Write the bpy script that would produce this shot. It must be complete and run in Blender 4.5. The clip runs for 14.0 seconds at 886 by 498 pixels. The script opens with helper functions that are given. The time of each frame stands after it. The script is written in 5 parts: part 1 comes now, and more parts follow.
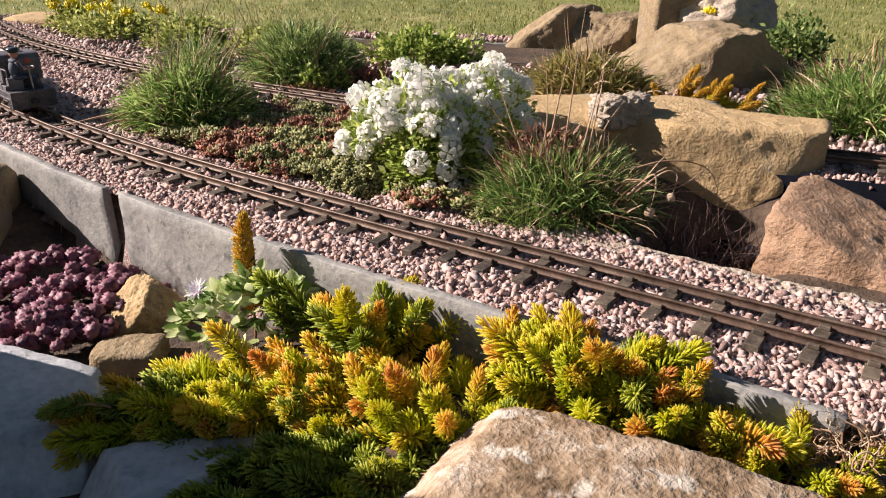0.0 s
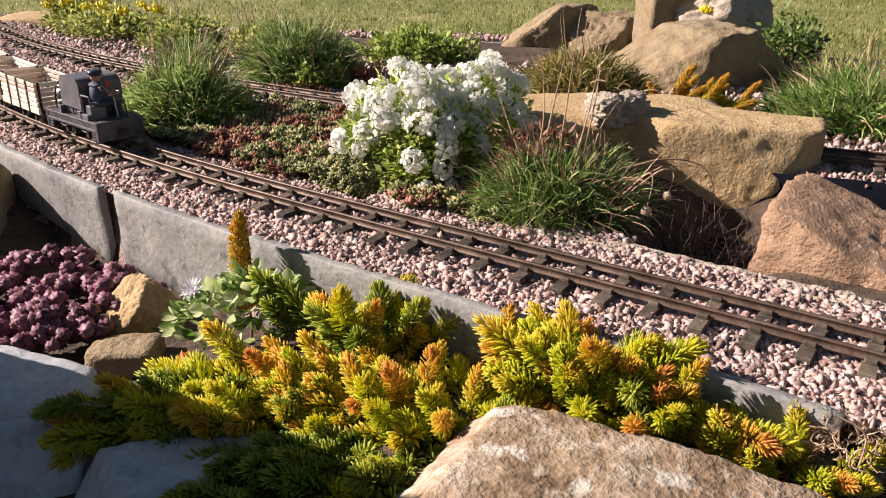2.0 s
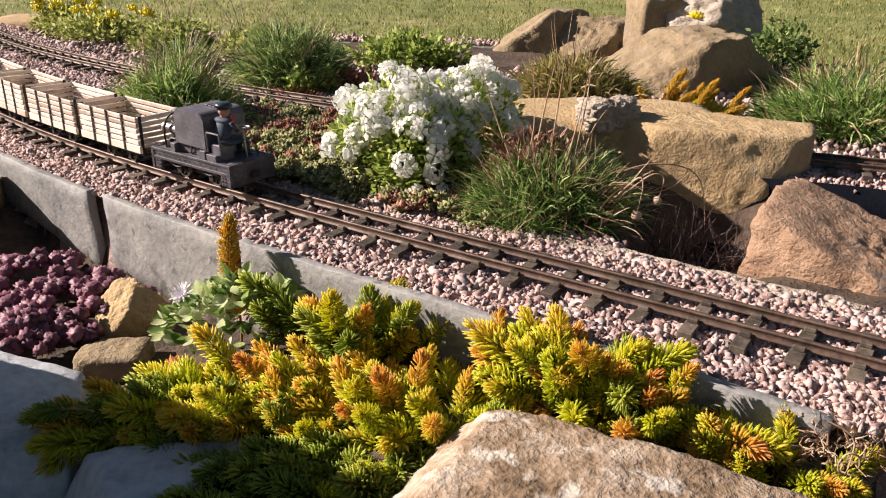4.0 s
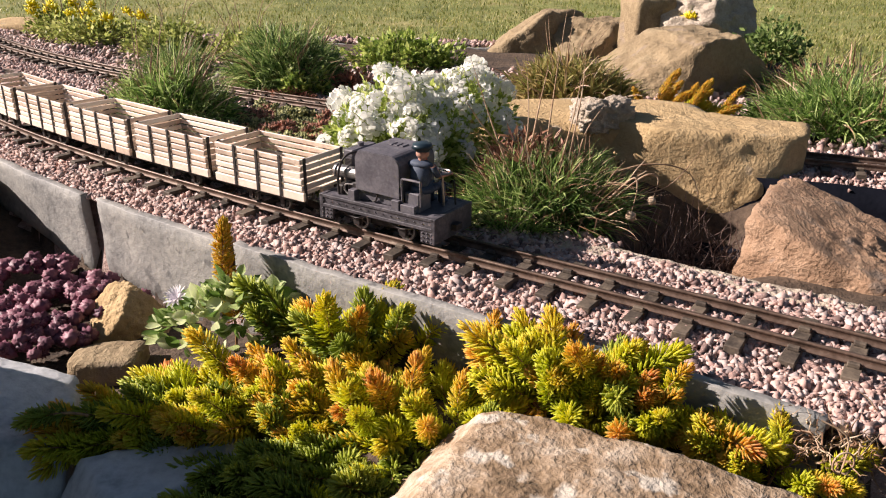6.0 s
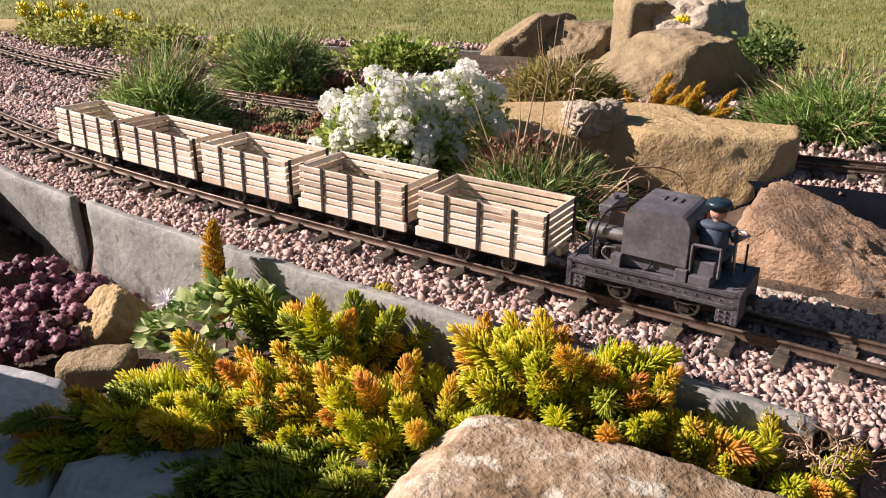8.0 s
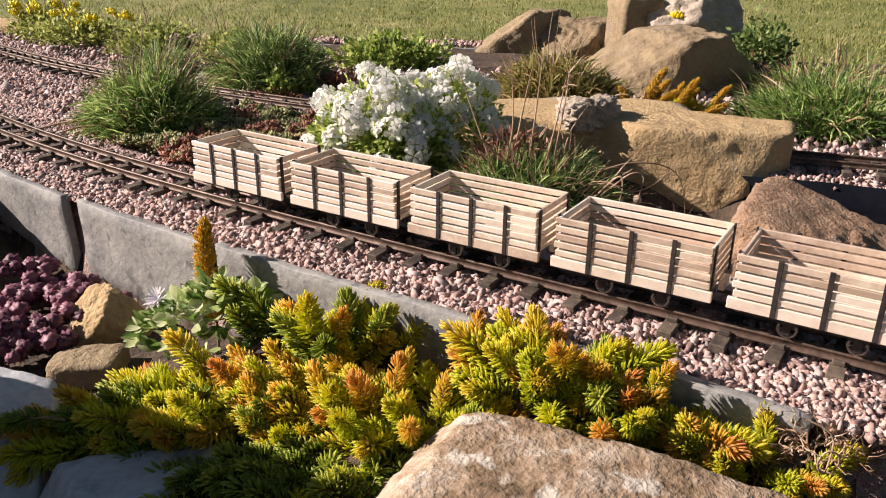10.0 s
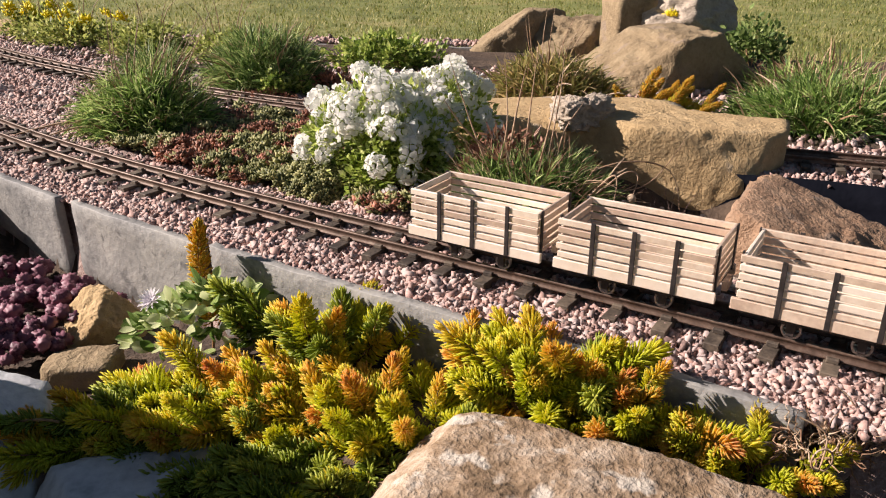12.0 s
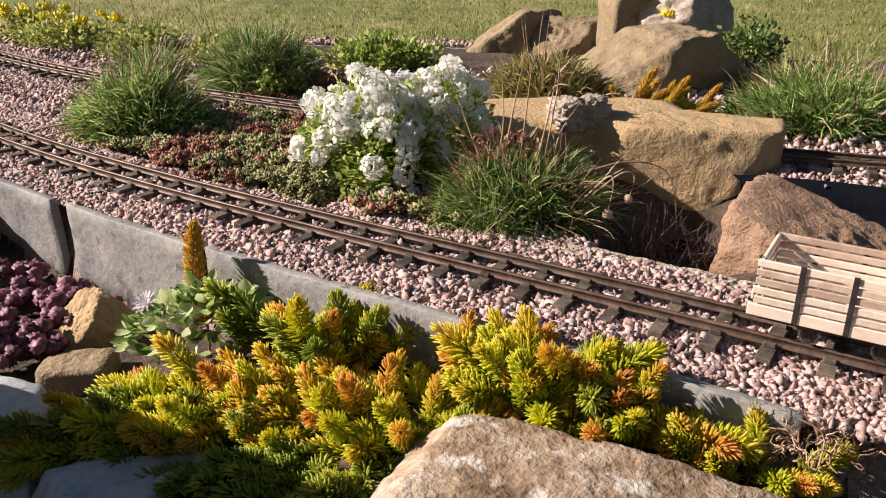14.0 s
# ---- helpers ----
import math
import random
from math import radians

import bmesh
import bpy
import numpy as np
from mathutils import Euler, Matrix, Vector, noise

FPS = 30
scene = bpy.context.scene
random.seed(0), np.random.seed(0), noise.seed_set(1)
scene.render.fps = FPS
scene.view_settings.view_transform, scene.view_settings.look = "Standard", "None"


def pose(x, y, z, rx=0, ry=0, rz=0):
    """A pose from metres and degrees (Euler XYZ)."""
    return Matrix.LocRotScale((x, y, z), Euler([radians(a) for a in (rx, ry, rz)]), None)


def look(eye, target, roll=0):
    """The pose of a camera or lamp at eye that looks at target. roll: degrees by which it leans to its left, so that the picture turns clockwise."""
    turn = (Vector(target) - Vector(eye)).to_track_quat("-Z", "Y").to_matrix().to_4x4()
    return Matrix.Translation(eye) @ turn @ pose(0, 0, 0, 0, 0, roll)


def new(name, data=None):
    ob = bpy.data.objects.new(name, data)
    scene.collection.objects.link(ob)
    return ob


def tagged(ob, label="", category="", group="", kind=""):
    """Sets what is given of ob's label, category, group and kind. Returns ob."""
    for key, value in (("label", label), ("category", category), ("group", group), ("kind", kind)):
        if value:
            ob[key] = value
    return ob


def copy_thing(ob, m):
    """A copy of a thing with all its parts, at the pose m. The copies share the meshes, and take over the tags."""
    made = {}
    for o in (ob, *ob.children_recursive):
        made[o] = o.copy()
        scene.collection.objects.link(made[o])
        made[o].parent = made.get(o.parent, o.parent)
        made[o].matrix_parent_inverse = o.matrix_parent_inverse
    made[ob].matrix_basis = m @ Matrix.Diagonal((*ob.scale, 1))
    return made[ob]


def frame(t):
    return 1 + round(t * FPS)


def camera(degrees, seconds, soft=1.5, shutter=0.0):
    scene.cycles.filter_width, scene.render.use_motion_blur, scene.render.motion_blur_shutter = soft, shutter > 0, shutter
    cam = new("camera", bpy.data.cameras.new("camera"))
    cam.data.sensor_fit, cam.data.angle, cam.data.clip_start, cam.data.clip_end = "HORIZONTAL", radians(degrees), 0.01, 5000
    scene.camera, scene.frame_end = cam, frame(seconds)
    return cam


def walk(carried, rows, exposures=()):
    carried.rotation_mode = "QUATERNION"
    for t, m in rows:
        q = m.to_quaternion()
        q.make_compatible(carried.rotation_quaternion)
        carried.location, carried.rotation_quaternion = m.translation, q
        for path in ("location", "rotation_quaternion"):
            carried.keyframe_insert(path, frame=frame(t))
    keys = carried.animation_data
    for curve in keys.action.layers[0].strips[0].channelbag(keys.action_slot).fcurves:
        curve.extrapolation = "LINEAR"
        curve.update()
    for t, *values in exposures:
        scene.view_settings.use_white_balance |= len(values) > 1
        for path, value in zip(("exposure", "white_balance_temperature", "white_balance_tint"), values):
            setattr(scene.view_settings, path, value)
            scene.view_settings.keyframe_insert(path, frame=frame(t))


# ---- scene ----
# A garden railway of 32 mm gauge. Metres; z = 0 is the sleepers' top; the track runs from far left to near right.
cam = camera(58.0, 14.0, soft=1.1)
# seconds, eye x, y, z, pitch, yaw, roll: a hand-held camera that turns slowly to the right
PATH = [
    (0.0, 0.0000, 0.0000, 0.2739, -22.714, -0.000, 0.525),
    (0.5, 0.0003, 0.0006, 0.2740, -22.777, -0.163, 0.558),
    (1.0, -0.0003, 0.0006, 0.2736, -22.767, -0.238, 0.592),
    (1.5, -0.0004, -0.0001, 0.2744, -22.695, -0.251, 0.569),
    (2.0, -0.0002, 0.0007, 0.2725, -22.727, -0.292, 0.553),
    (2.5, -0.0007, 0.0016, 0.2710, -22.691, -0.359, 0.618),
    (3.0, -0.0008, 0.0007, 0.2724, -22.540, -0.574, 0.771),
    (5.5, 0.0031, 0.0016, 0.2720, -22.365, -1.221, 0.738),
    (6.0, 0.0025, 0.0016, 0.2726, -22.340, -1.195, 0.631),
    (6.5, 0.0036, 0.0022, 0.2715, -22.314, -1.294, 0.676),
    (7.0, 0.0044, 0.0038, 0.2708, -22.260, -1.416, 0.740),
    (7.5, 0.0044, 0.0030, 0.2727, -22.130, -1.541, 0.832),
    (8.0, 0.0058, 0.0035, 0.2716, -22.109, -1.629, 0.793),
    (10.5, 0.0101, 0.0076, 0.2689, -22.251, -2.001, 0.550),
    (11.0, 0.0117, 0.0080, 0.2692, -22.256, -2.096, 0.497),
    (11.5, 0.0117, 0.0073, 0.2695, -22.284, -2.133, 0.463),
    (12.0, 0.0104, 0.0071, 0.2695, -22.296, -2.167, 0.420),
    (12.5, 0.0110, 0.0074, 0.2692, -22.364, -2.201, 0.363),
    (13.0, 0.0109, 0.0069, 0.2700, -22.318, -2.212, 0.314),
    (13.5, 0.0109, 0.0075, 0.2695, -22.242, -2.269, 0.310),
    (14.0, 0.0117, 0.0090, 0.2692, -22.235, -2.340, 0.272),
]
walk(cam, [(t, pose(x, y, z, 90 + p, 0, w) @ pose(0, 0, 0, 0, 0, r)) for t, x, y, z, p, w, r in PATH],
     exposures=[(0.0, 1.02), (6.0, 1.02), (8.0, 0.98), (11.0, 0.89), (14.0, 0.89)])

# ---- light ----
SUN_AZ, SUN_EL = (-0.986, 0.165), 30.0
world = bpy.data.worlds.new("sky")
scene.world = world
world.use_nodes = True
wn = world.node_tree
sky = wn.nodes.new("ShaderNodeTexSky")
sky.sky_type, sky.sun_disc = "NISHITA", False
sky.sun_elevation, sky.sun_rotation = radians(SUN_EL), math.atan2(SUN_AZ[0], SUN_AZ[1])
wn.links.new(sky.outputs[0], wn.nodes["Background"].inputs[0])
wn.nodes["Background"].inputs[1].default_value = 0.028
sun = new("sun", bpy.data.lights.new("sun", "SUN"))
sun.data.energy, sun.data.angle, sun.data.color = 5.0, radians(0.53), (1.0, 0.862, 0.80)
_h = math.cos(radians(SUN_EL)) / math.hypot(*SUN_AZ)
sun.matrix_world = look((SUN_AZ[0] * _h * 5, SUN_AZ[1] * _h * 5, 5 * math.sin(radians(SUN_EL))), (0, 0, 0))

# ---- materials ----
def surf(name, stops, scale=40.0, rough=0.8, bump=0.3, depth=0.002, fine=6.0, vary=0.0, island=0.0, metal=0.0,
         glow=0.0, axis=None, axis_mix=0.0, cracks=0.0, spec=0.4, spots=None, contrast=1.9, ior=1.5):
    """A procedural surface. stops: (place, colour) pairs of a ramp driven by noise at two scales, plus chance by
    object (vary) or by island, plus the height along the thing's own z (axis = lowest, highest). glow: share of light let through."""
    m = bpy.data.materials.new(name)
    m.use_nodes = True
    nt = m.node_tree
    N, L = nt.nodes, nt.links
    bsdf, out = N["Principled BSDF"], N["Material Output"]

    def math_node(op, a, b):
        n = N.new("ShaderNodeMath")
        n.operation = op
        for i, v in enumerate((a, b)):
            if isinstance(v, (int, float)):
                n.inputs[i].default_value = v
            else:
                L.new(v, n.inputs[i])
        return n.outputs[0]

    co = N.new("ShaderNodeTexCoord").outputs["Object"]
    info = N.new("ShaderNodeObjectInfo").outputs["Random"]
    w = math_node("MULTIPLY", info, 17.0)

    def noise_node(s, detail):
        n = N.new("ShaderNodeTexNoise")
        n.noise_dimensions = "4D"
        L.new(co, n.inputs["Vector"])
        L.new(w, n.inputs["W"])
        n.inputs["Scale"].default_value, n.inputs["Detail"].default_value, n.inputs["Roughness"].default_value = s, detail, 0.62
        return n.outputs["Fac"]

    a, b = noise_node(scale, 5.0), noise_node(scale * fine, 4.0)
    fac = math_node("ADD", math_node("MULTIPLY", a, 0.62), math_node("MULTIPLY", b, 0.38))
    fac = math_node("ADD", math_node("MULTIPLY", fac, contrast), 0.5 - 0.5 * contrast)
    if vary:
        fac = math_node("ADD", fac, math_node("MULTIPLY", math_node("SUBTRACT", info, 0.5), vary))
    if island:
        r = N.new("ShaderNodeNewGeometry").outputs["Random Per Island"]
        fac = math_node("ADD", fac, math_node("MULTIPLY", math_node("SUBTRACT", r, 0.5), island))
    if axis:
        sep = N.new("ShaderNodeSeparateXYZ")
        L.new(co, sep.inputs[0])
        z = math_node("DIVIDE", math_node("SUBTRACT", sep.outputs["Z"], axis[0]), axis[1] - axis[0])
        fac = math_node("ADD", math_node("MULTIPLY", fac, 1 - axis_mix), math_node("MULTIPLY", z, axis_mix))
    ramp = N.new("ShaderNodeValToRGB")
    while len(ramp.color_ramp.elements) < len(stops):
        ramp.color_ramp.elements.new(0.5)
    for e, (p, c) in zip(ramp.color_ramp.elements, stops):
        e.position, e.color = p, (*c, 1)
    L.new(fac, ramp.inputs[0])
    colour = ramp.outputs[0]
    height = b
    if spots:
        v = N.new("ShaderNodeTexNoise")
        L.new(co, v.inputs["Vector"])
        v.inputs["Scale"].default_value, v.inputs["Detail"].default_value = spots[0], 3.0
        mask = N.new("ShaderNodeMapRange")
        L.new(v.outputs["Fac"], mask.inputs[0])
        mask.inputs[1].default_value, mask.inputs[2].default_value = spots[2], spots[2] + 0.08
        mix = N.new("ShaderNodeMix")
        mix.data_type = "RGBA"
        L.new(mask.outputs[0], mix.inputs[0])
        L.new(colour, mix.inputs[6])
        mix.inputs[7].default_value = (*spots[1], 1)
        colour = mix.outputs[2]
    if cracks:
        v = N.new("ShaderNodeTexVoronoi")
        v.feature = "DISTANCE_TO_EDGE"
        v.inputs["Scale"].default_value = cracks
        warp = N.new("ShaderNodeMix")
        warp.data_type = "VECTOR"
        nz = N.new("ShaderNodeTexNoise")
        nz.inputs["Scale"].default_value = cracks * 0.8
        L.new(co, nz.inputs["Vector"])
        warp.inputs[0].default_value = 0.12
        L.new(co, warp.inputs[4])
        L.new(nz.outputs["Color"], warp.inputs[5])
        L.new(warp.outputs[1], v.inputs["Vector"])
        edge = N.new("ShaderNodeMapRange")
        L.new(v.outputs["Distance"], edge.inputs[0])
        edge.inputs[1].default_value, edge.inputs[2].default_value = 0.0, 0.012
        height = math_node("ADD", math_node("MULTIPLY", b, 0.7), math_node("MULTIPLY", edge.outputs[0], 0.35))
    L.new(colour, bsdf.inputs["Base Color"])
    bsdf.inputs["Roughness"].default_value, bsdf.inputs["Metallic"].default_value = rough, metal
    bsdf.inputs["Specular IOR Level"].default_value, bsdf.inputs["IOR"].default_value = spec, ior
    if bump:
        bn = N.new("ShaderNodeBump")
        bn.inputs["Strength"].default_value, bn.inputs["Distance"].default_value = bump, depth
        L.new(height, bn.inputs["Height"])
        L.new(bn.outputs[0], bsdf.inputs["Normal"])
    if glow:
        tr = N.new("ShaderNodeBsdfTranslucent")
        L.new(colour, tr.inputs[0])
        mx = N.new("ShaderNodeMixShader")
        mx.inputs[0].default_value = glow
        L.new(bsdf.outputs[0], mx.inputs[1])
        L.new(tr.outputs[0], mx.inputs[2])
        L.new(mx.outputs[0], out.inputs[0])
    return m


M = {
    "soil": surf("soil", [(0.3, (0.035, 0.024, 0.017)), (0.7, (0.11, 0.075, 0.05))], 25, 0.95, 0.8, 0.006),
    "grit": surf("grit", [(0.2, (0.16, 0.11, 0.095)), (0.5, (0.34, 0.24, 0.21)), (0.8, (0.48, 0.38, 0.34))], 220, 0.95, 0.9, 0.003, 3),
    "turf": surf("turf", [(0.3, (0.10, 0.12, 0.03)), (0.5, (0.17, 0.19, 0.05)), (0.7, (0.28, 0.25, 0.10))], 3, 0.95, 0.5, 0.01, 20),
    "gravel": surf("gravel", [(0.02, (0.15, 0.10, 0.09)), (0.20, (0.37, 0.245, 0.21)), (0.44, (0.54, 0.355, 0.305)), (0.60, (0.55, 0.395, 0.345)), (0.76, (0.39, 0.325, 0.31)), (0.97, (0.55, 0.44, 0.40))],
                   260, 0.85, 0.3, 0.0006, 4, island=1.05, contrast=1.2),
    "slate": surf("slate", [(0.12, (0.13, 0.13, 0.128)), (0.45, (0.265, 0.26, 0.245)), (0.85, (0.385, 0.37, 0.335))], 20, 0.6, 0.8, 0.0018, 7, vary=0.12, spots=(60, (0.17, 0.167, 0.16), 0.62), contrast=2.3),
    "rail": surf("rail", [(0.3, (0.07, 0.045, 0.032)), (0.6, (0.15, 0.10, 0.075)), (0.8, (0.22, 0.17, 0.13))], 60, 0.5, 0.25, 0.0005, 6, metal=0.35),
    "sleeper": surf("sleeper", [(0.25, (0.035, 0.027, 0.021)), (0.5, (0.085, 0.066, 0.05)), (0.8, (0.16, 0.125, 0.09))], 90, 0.75, 0.5, 0.0008, 5, vary=0.35),
    "wood": surf("wood", [(0.08, (0.40, 0.27, 0.18)), (0.4, (0.62, 0.47, 0.34)), (0.65, (0.76, 0.63, 0.49)), (0.95, (0.84, 0.74, 0.61))], 30, 0.6, 0.25, 0.0003, 7, vary=0.75, spec=0.9, ior=2.0),
    "black": surf("black_iron", [(0.3, (0.018, 0.014, 0.013)), (0.7, (0.045, 0.036, 0.034))], 120, 0.6, 0.25, 0.0003),
    "loco": surf("weathered_grey", [(0.15, (0.045, 0.042, 0.052)), (0.5, (0.115, 0.107, 0.122)), (0.85, (0.22, 0.205, 0.215))], 60, 0.55, 0.4, 0.0005, 6, contrast=1.6),
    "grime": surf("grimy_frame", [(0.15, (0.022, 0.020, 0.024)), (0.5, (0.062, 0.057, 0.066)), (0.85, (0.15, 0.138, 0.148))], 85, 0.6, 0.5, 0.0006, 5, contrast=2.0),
    "steel": surf("dull_steel", [(0.3, (0.20, 0.19, 0.18)), (0.7, (0.42, 0.40, 0.38))], 90, 0.4, 0.2, 0.0003, metal=0.8),
    "blue": surf("blue_cloth", [(0.3, (0.025, 0.035, 0.06)), (0.7, (0.06, 0.08, 0.12))], 160, 0.7, 0.2, 0.0003),
    "sandstone": surf("sandstone", [(0.0, (0.28, 0.19, 0.10)), (0.4, (0.43, 0.30, 0.15)), (0.65, (0.50, 0.36, 0.19)), (1.0, (0.50, 0.42, 0.30))], 34, 0.9, 0.9, 0.004, 6, spots=(22, (0.36, 0.31, 0.24), 0.66)),
    "redstone": surf("redstone", [(0.0, (0.15, 0.085, 0.055)), (0.45, (0.32, 0.20, 0.122)), (0.8, (0.43, 0.29, 0.19)), (1.0, (0.50, 0.38, 0.28))], 46, 0.9, 1.0, 0.005, 6, spots=(30, (0.27, 0.20, 0.15), 0.60)),
    "brownstone": surf("brownstone", [(0.1, (0.14, 0.098, 0.055)), (0.5, (0.275, 0.205, 0.118)), (0.9, (0.38, 0.30, 0.185))], 20, 0.9, 0.9, 0.005, 7, spots=(18, (0.26, 0.20, 0.145), 0.58)),
    "lichenstone": surf("lichenstone", [(0.05, (0.10, 0.07, 0.04)), (0.32, (0.23, 0.155, 0.09)), (0.58, (0.34, 0.25, 0.165)), (0.95, (0.50, 0.41, 0.315))], 32, 0.9, 1.0, 0.004, 5, spots=(50, (0.52, 0.46, 0.38), 0.57), contrast=3.3),
    "bluestone": surf("bluestone", [(0.2, (0.30, 0.315, 0.33)), (0.5, (0.48, 0.495, 0.51)), (0.8, (0.62, 0.63, 0.635))], 18, 0.75, 0.6, 0.002, 8),
    "mortar": surf("mortar", [(0.1, (0.26, 0.20, 0.15)), (0.5, (0.46, 0.385, 0.30)), (0.9, (0.60, 0.53, 0.44))], 45, 0.95, 1.0, 0.005, 5),
    # black plastic, its colour lowered further in place of the sandstone block's shade
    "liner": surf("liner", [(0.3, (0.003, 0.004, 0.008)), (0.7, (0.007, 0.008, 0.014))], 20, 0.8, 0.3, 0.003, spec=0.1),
}


# ---- mesh helpers ----
def raw_mesh(name, V, F, mats, smooth=False, idx=None):
    """A mesh from arrays: V (n, 3), F (m, 3) or (m, 4)."""
    me = bpy.data.meshes.new(name)
    V, F = np.asarray(V, np.float32), np.asarray(F, np.int32)
    k = F.shape[1]
    me.vertices.add(len(V))
    me.vertices.foreach_set("co", V.ravel())
    me.loops.add(F.size)
    me.loops.foreach_set("vertex_index", F.ravel())
    me.polygons.add(len(F))
    me.polygons.foreach_set("loop_start", np.arange(0, F.size, k, dtype=np.int32))
    if smooth:
        me.polygons.foreach_set("use_smooth", np.ones(len(F), bool))
    for m in (mats if isinstance(mats, (list, tuple)) else [mats]):
        me.materials.append(m)
    if idx is not None:
        me.polygons.foreach_set("material_index", np.asarray(idx, np.int32))
    me.update(calc_edges=True)
    return me


def part(name, me, parent=None, label="", m=None):
    """One mesh object (me: a mesh, or a bmesh with its material as (bm, material)) under a thing or a part."""
    if isinstance(me, tuple):
        bm, material = me[:2]
        me = bpy.data.meshes.new(name)
        bm.to_mesh(me)
        bm.free()
        me.materials.append(material)
    ob = new(name, me)
    ob.parent = parent
    if m is not None:
        ob.matrix_basis = m
    if label:
        ob["label"] = label
    return ob


def thing(name, label, category, m=None, group="", kind=""):
    ob = new(name)
    ob.empty_display_size = 0.02
    if m is not None:
        ob.matrix_basis = m
    return tagged(ob, label, category, group, kind)


def box(bm, x0, x1, y0, y1, z0, z1, bevel=0.0):
    r = bmesh.ops.create_cube(bm, size=1, matrix=Matrix.LocRotScale(((x0 + x1) / 2, (y0 + y1) / 2, (z0 + z1) / 2), None, (x1 - x0, y1 - y0, z1 - z0)))
    if bevel:
        es = {e for v in r["verts"] for e in v.link_edges}
        bmesh.ops.bevel(bm, geom=list(es), offset=bevel, segments=1, affect="EDGES")
    return bm


def cyl(bm, p, q, r0, r1=None, n=12, caps=True):
    p, q = Vector(p), Vector(q)
    d = q - p
    m = Matrix.Translation((p + q) / 2) @ d.to_track_quat("Z", "Y").to_matrix().to_4x4()
    bmesh.ops.create_cone(bm, cap_ends=caps, segments=n, radius1=r0, radius2=r0 if r1 is None else r1, depth=d.length, matrix=m)
    return bm


def boxes(material, *bs, bevel=0.0004):
    bm = bmesh.new()
    for b in bs:
        box(bm, *b, bevel=bevel)
    return bm, material


def smoothstep(a, b, x):
    t = np.clip((x - a) / (b - a), 0, 1)
    return t * t * (3 - 2 * t)


def tubes(paths, radii, n=3, taper=True):
    """Thin tapered tubes along paths (k, p, 3) with base radii (k,): arrays V, F of quads."""
    paths, radii = np.asarray(paths, float), np.asarray(radii, float)
    k, p, _ = paths.shape
    d = np.gradient(paths, axis=1)
    d /= np.linalg.norm(d, axis=2, keepdims=True) + 1e-12
    ref = np.where(np.abs(d[..., 2:3]) > 0.9, np.array([1.0, 0, 0]), np.array([0, 0, 1.0]))
    a = np.cross(d, ref)
    a /= np.linalg.norm(a, axis=2, keepdims=True) + 1e-12
    b = np.cross(d, a)
    t = np.linspace(0, 1, p)
    w = (1 - 0.92 * t ** 2.0) if taper else np.ones(p)
    r = radii[:, None] * w[None]
    ang = np.arange(n) * 2 * np.pi / n
    V = paths[:, :, None] + r[:, :, None, None] * (np.cos(ang)[None, None, :, None] * a[:, :, None] + np.sin(ang)[None, None, :, None] * b[:, :, None])
    i = np.arange(k * p * n).reshape(k, p, n)
    j = np.roll(i, -1, 2)
    F = np.stack([i[:, :-1], j[:, :-1], j[:, 1:], i[:, 1:]], -1).reshape(-1, 4)
    return V.reshape(-1, 3), F


def ribbons(paths, widths, side):
    """Flat folded blades along paths (k, p, 3), with widths (k,) across the directions side (k, 3), narrowing to a tip."""
    paths, widths, side = np.asarray(paths, float), np.asarray(widths, float), np.asarray(side, float)
    k, p, _ = paths.shape
    t = np.linspace(0, 1, p)
    w = widths[:, None] * (1 - 0.9 * t ** 2)[None] / 2
    V = np.stack([paths - w[..., None] * side[:, None], paths + w[..., None] * side[:, None]], 2)
    i = np.arange(k * p * 2).reshape(k, p, 2)
    F = np.stack([i[:, :-1, 0], i[:, :-1, 1], i[:, 1:, 1], i[:, 1:, 0]], -1).reshape(-1, 4)
    return V.reshape(-1, 3), F


def turns(rng, n, tilt=3.2):
    """n random turns as 3 x 3 matrices."""
    q = rng.normal(size=(n, 4))
    q /= np.linalg.norm(q, axis=1, keepdims=True)
    w, x, y, z = q.T
    return np.stack([1 - 2 * (y * y + z * z), 2 * (x * y - z * w), 2 * (x * z + y * w), 2 * (x * y + z * w), 1 - 2 * (x * x + z * z), 2 * (y * z - x * w),
                     2 * (x * z - y * w), 2 * (y * z + x * w), 1 - 2 * (x * x + y * y)], -1).reshape(n, 3, 3)


def scatter(base_v, base_f, R, S, P):
    """Copies of a base shape joined: turns R (n, 3, 3), sizes S (n, 3) before turning, places P (n, 3)."""
    n = len(P)
    V = np.einsum("nij,nkj->nki", R, base_v[None] * S[:, None]) + P[:, None]
    F = base_f[None] + (np.arange(n) * len(base_v))[:, None, None]
    return V.reshape(-1, 3), F.reshape(-1, base_f.shape[1])


def icosphere(sub):
    bm = bmesh.new()
    bmesh.ops.create_icosphere(bm, subdivisions=sub, radius=1)
    V = np.array([v.co[:] for v in bm.verts])
    F = np.array([[v.index for v in f.verts] for f in bm.faces])
    bm.free()
    return V, F


ICO1, ICO2 = icosphere(1), icosphere(2)

# ---- the line of the track ----
SLEEPER_GAP = 0.03736


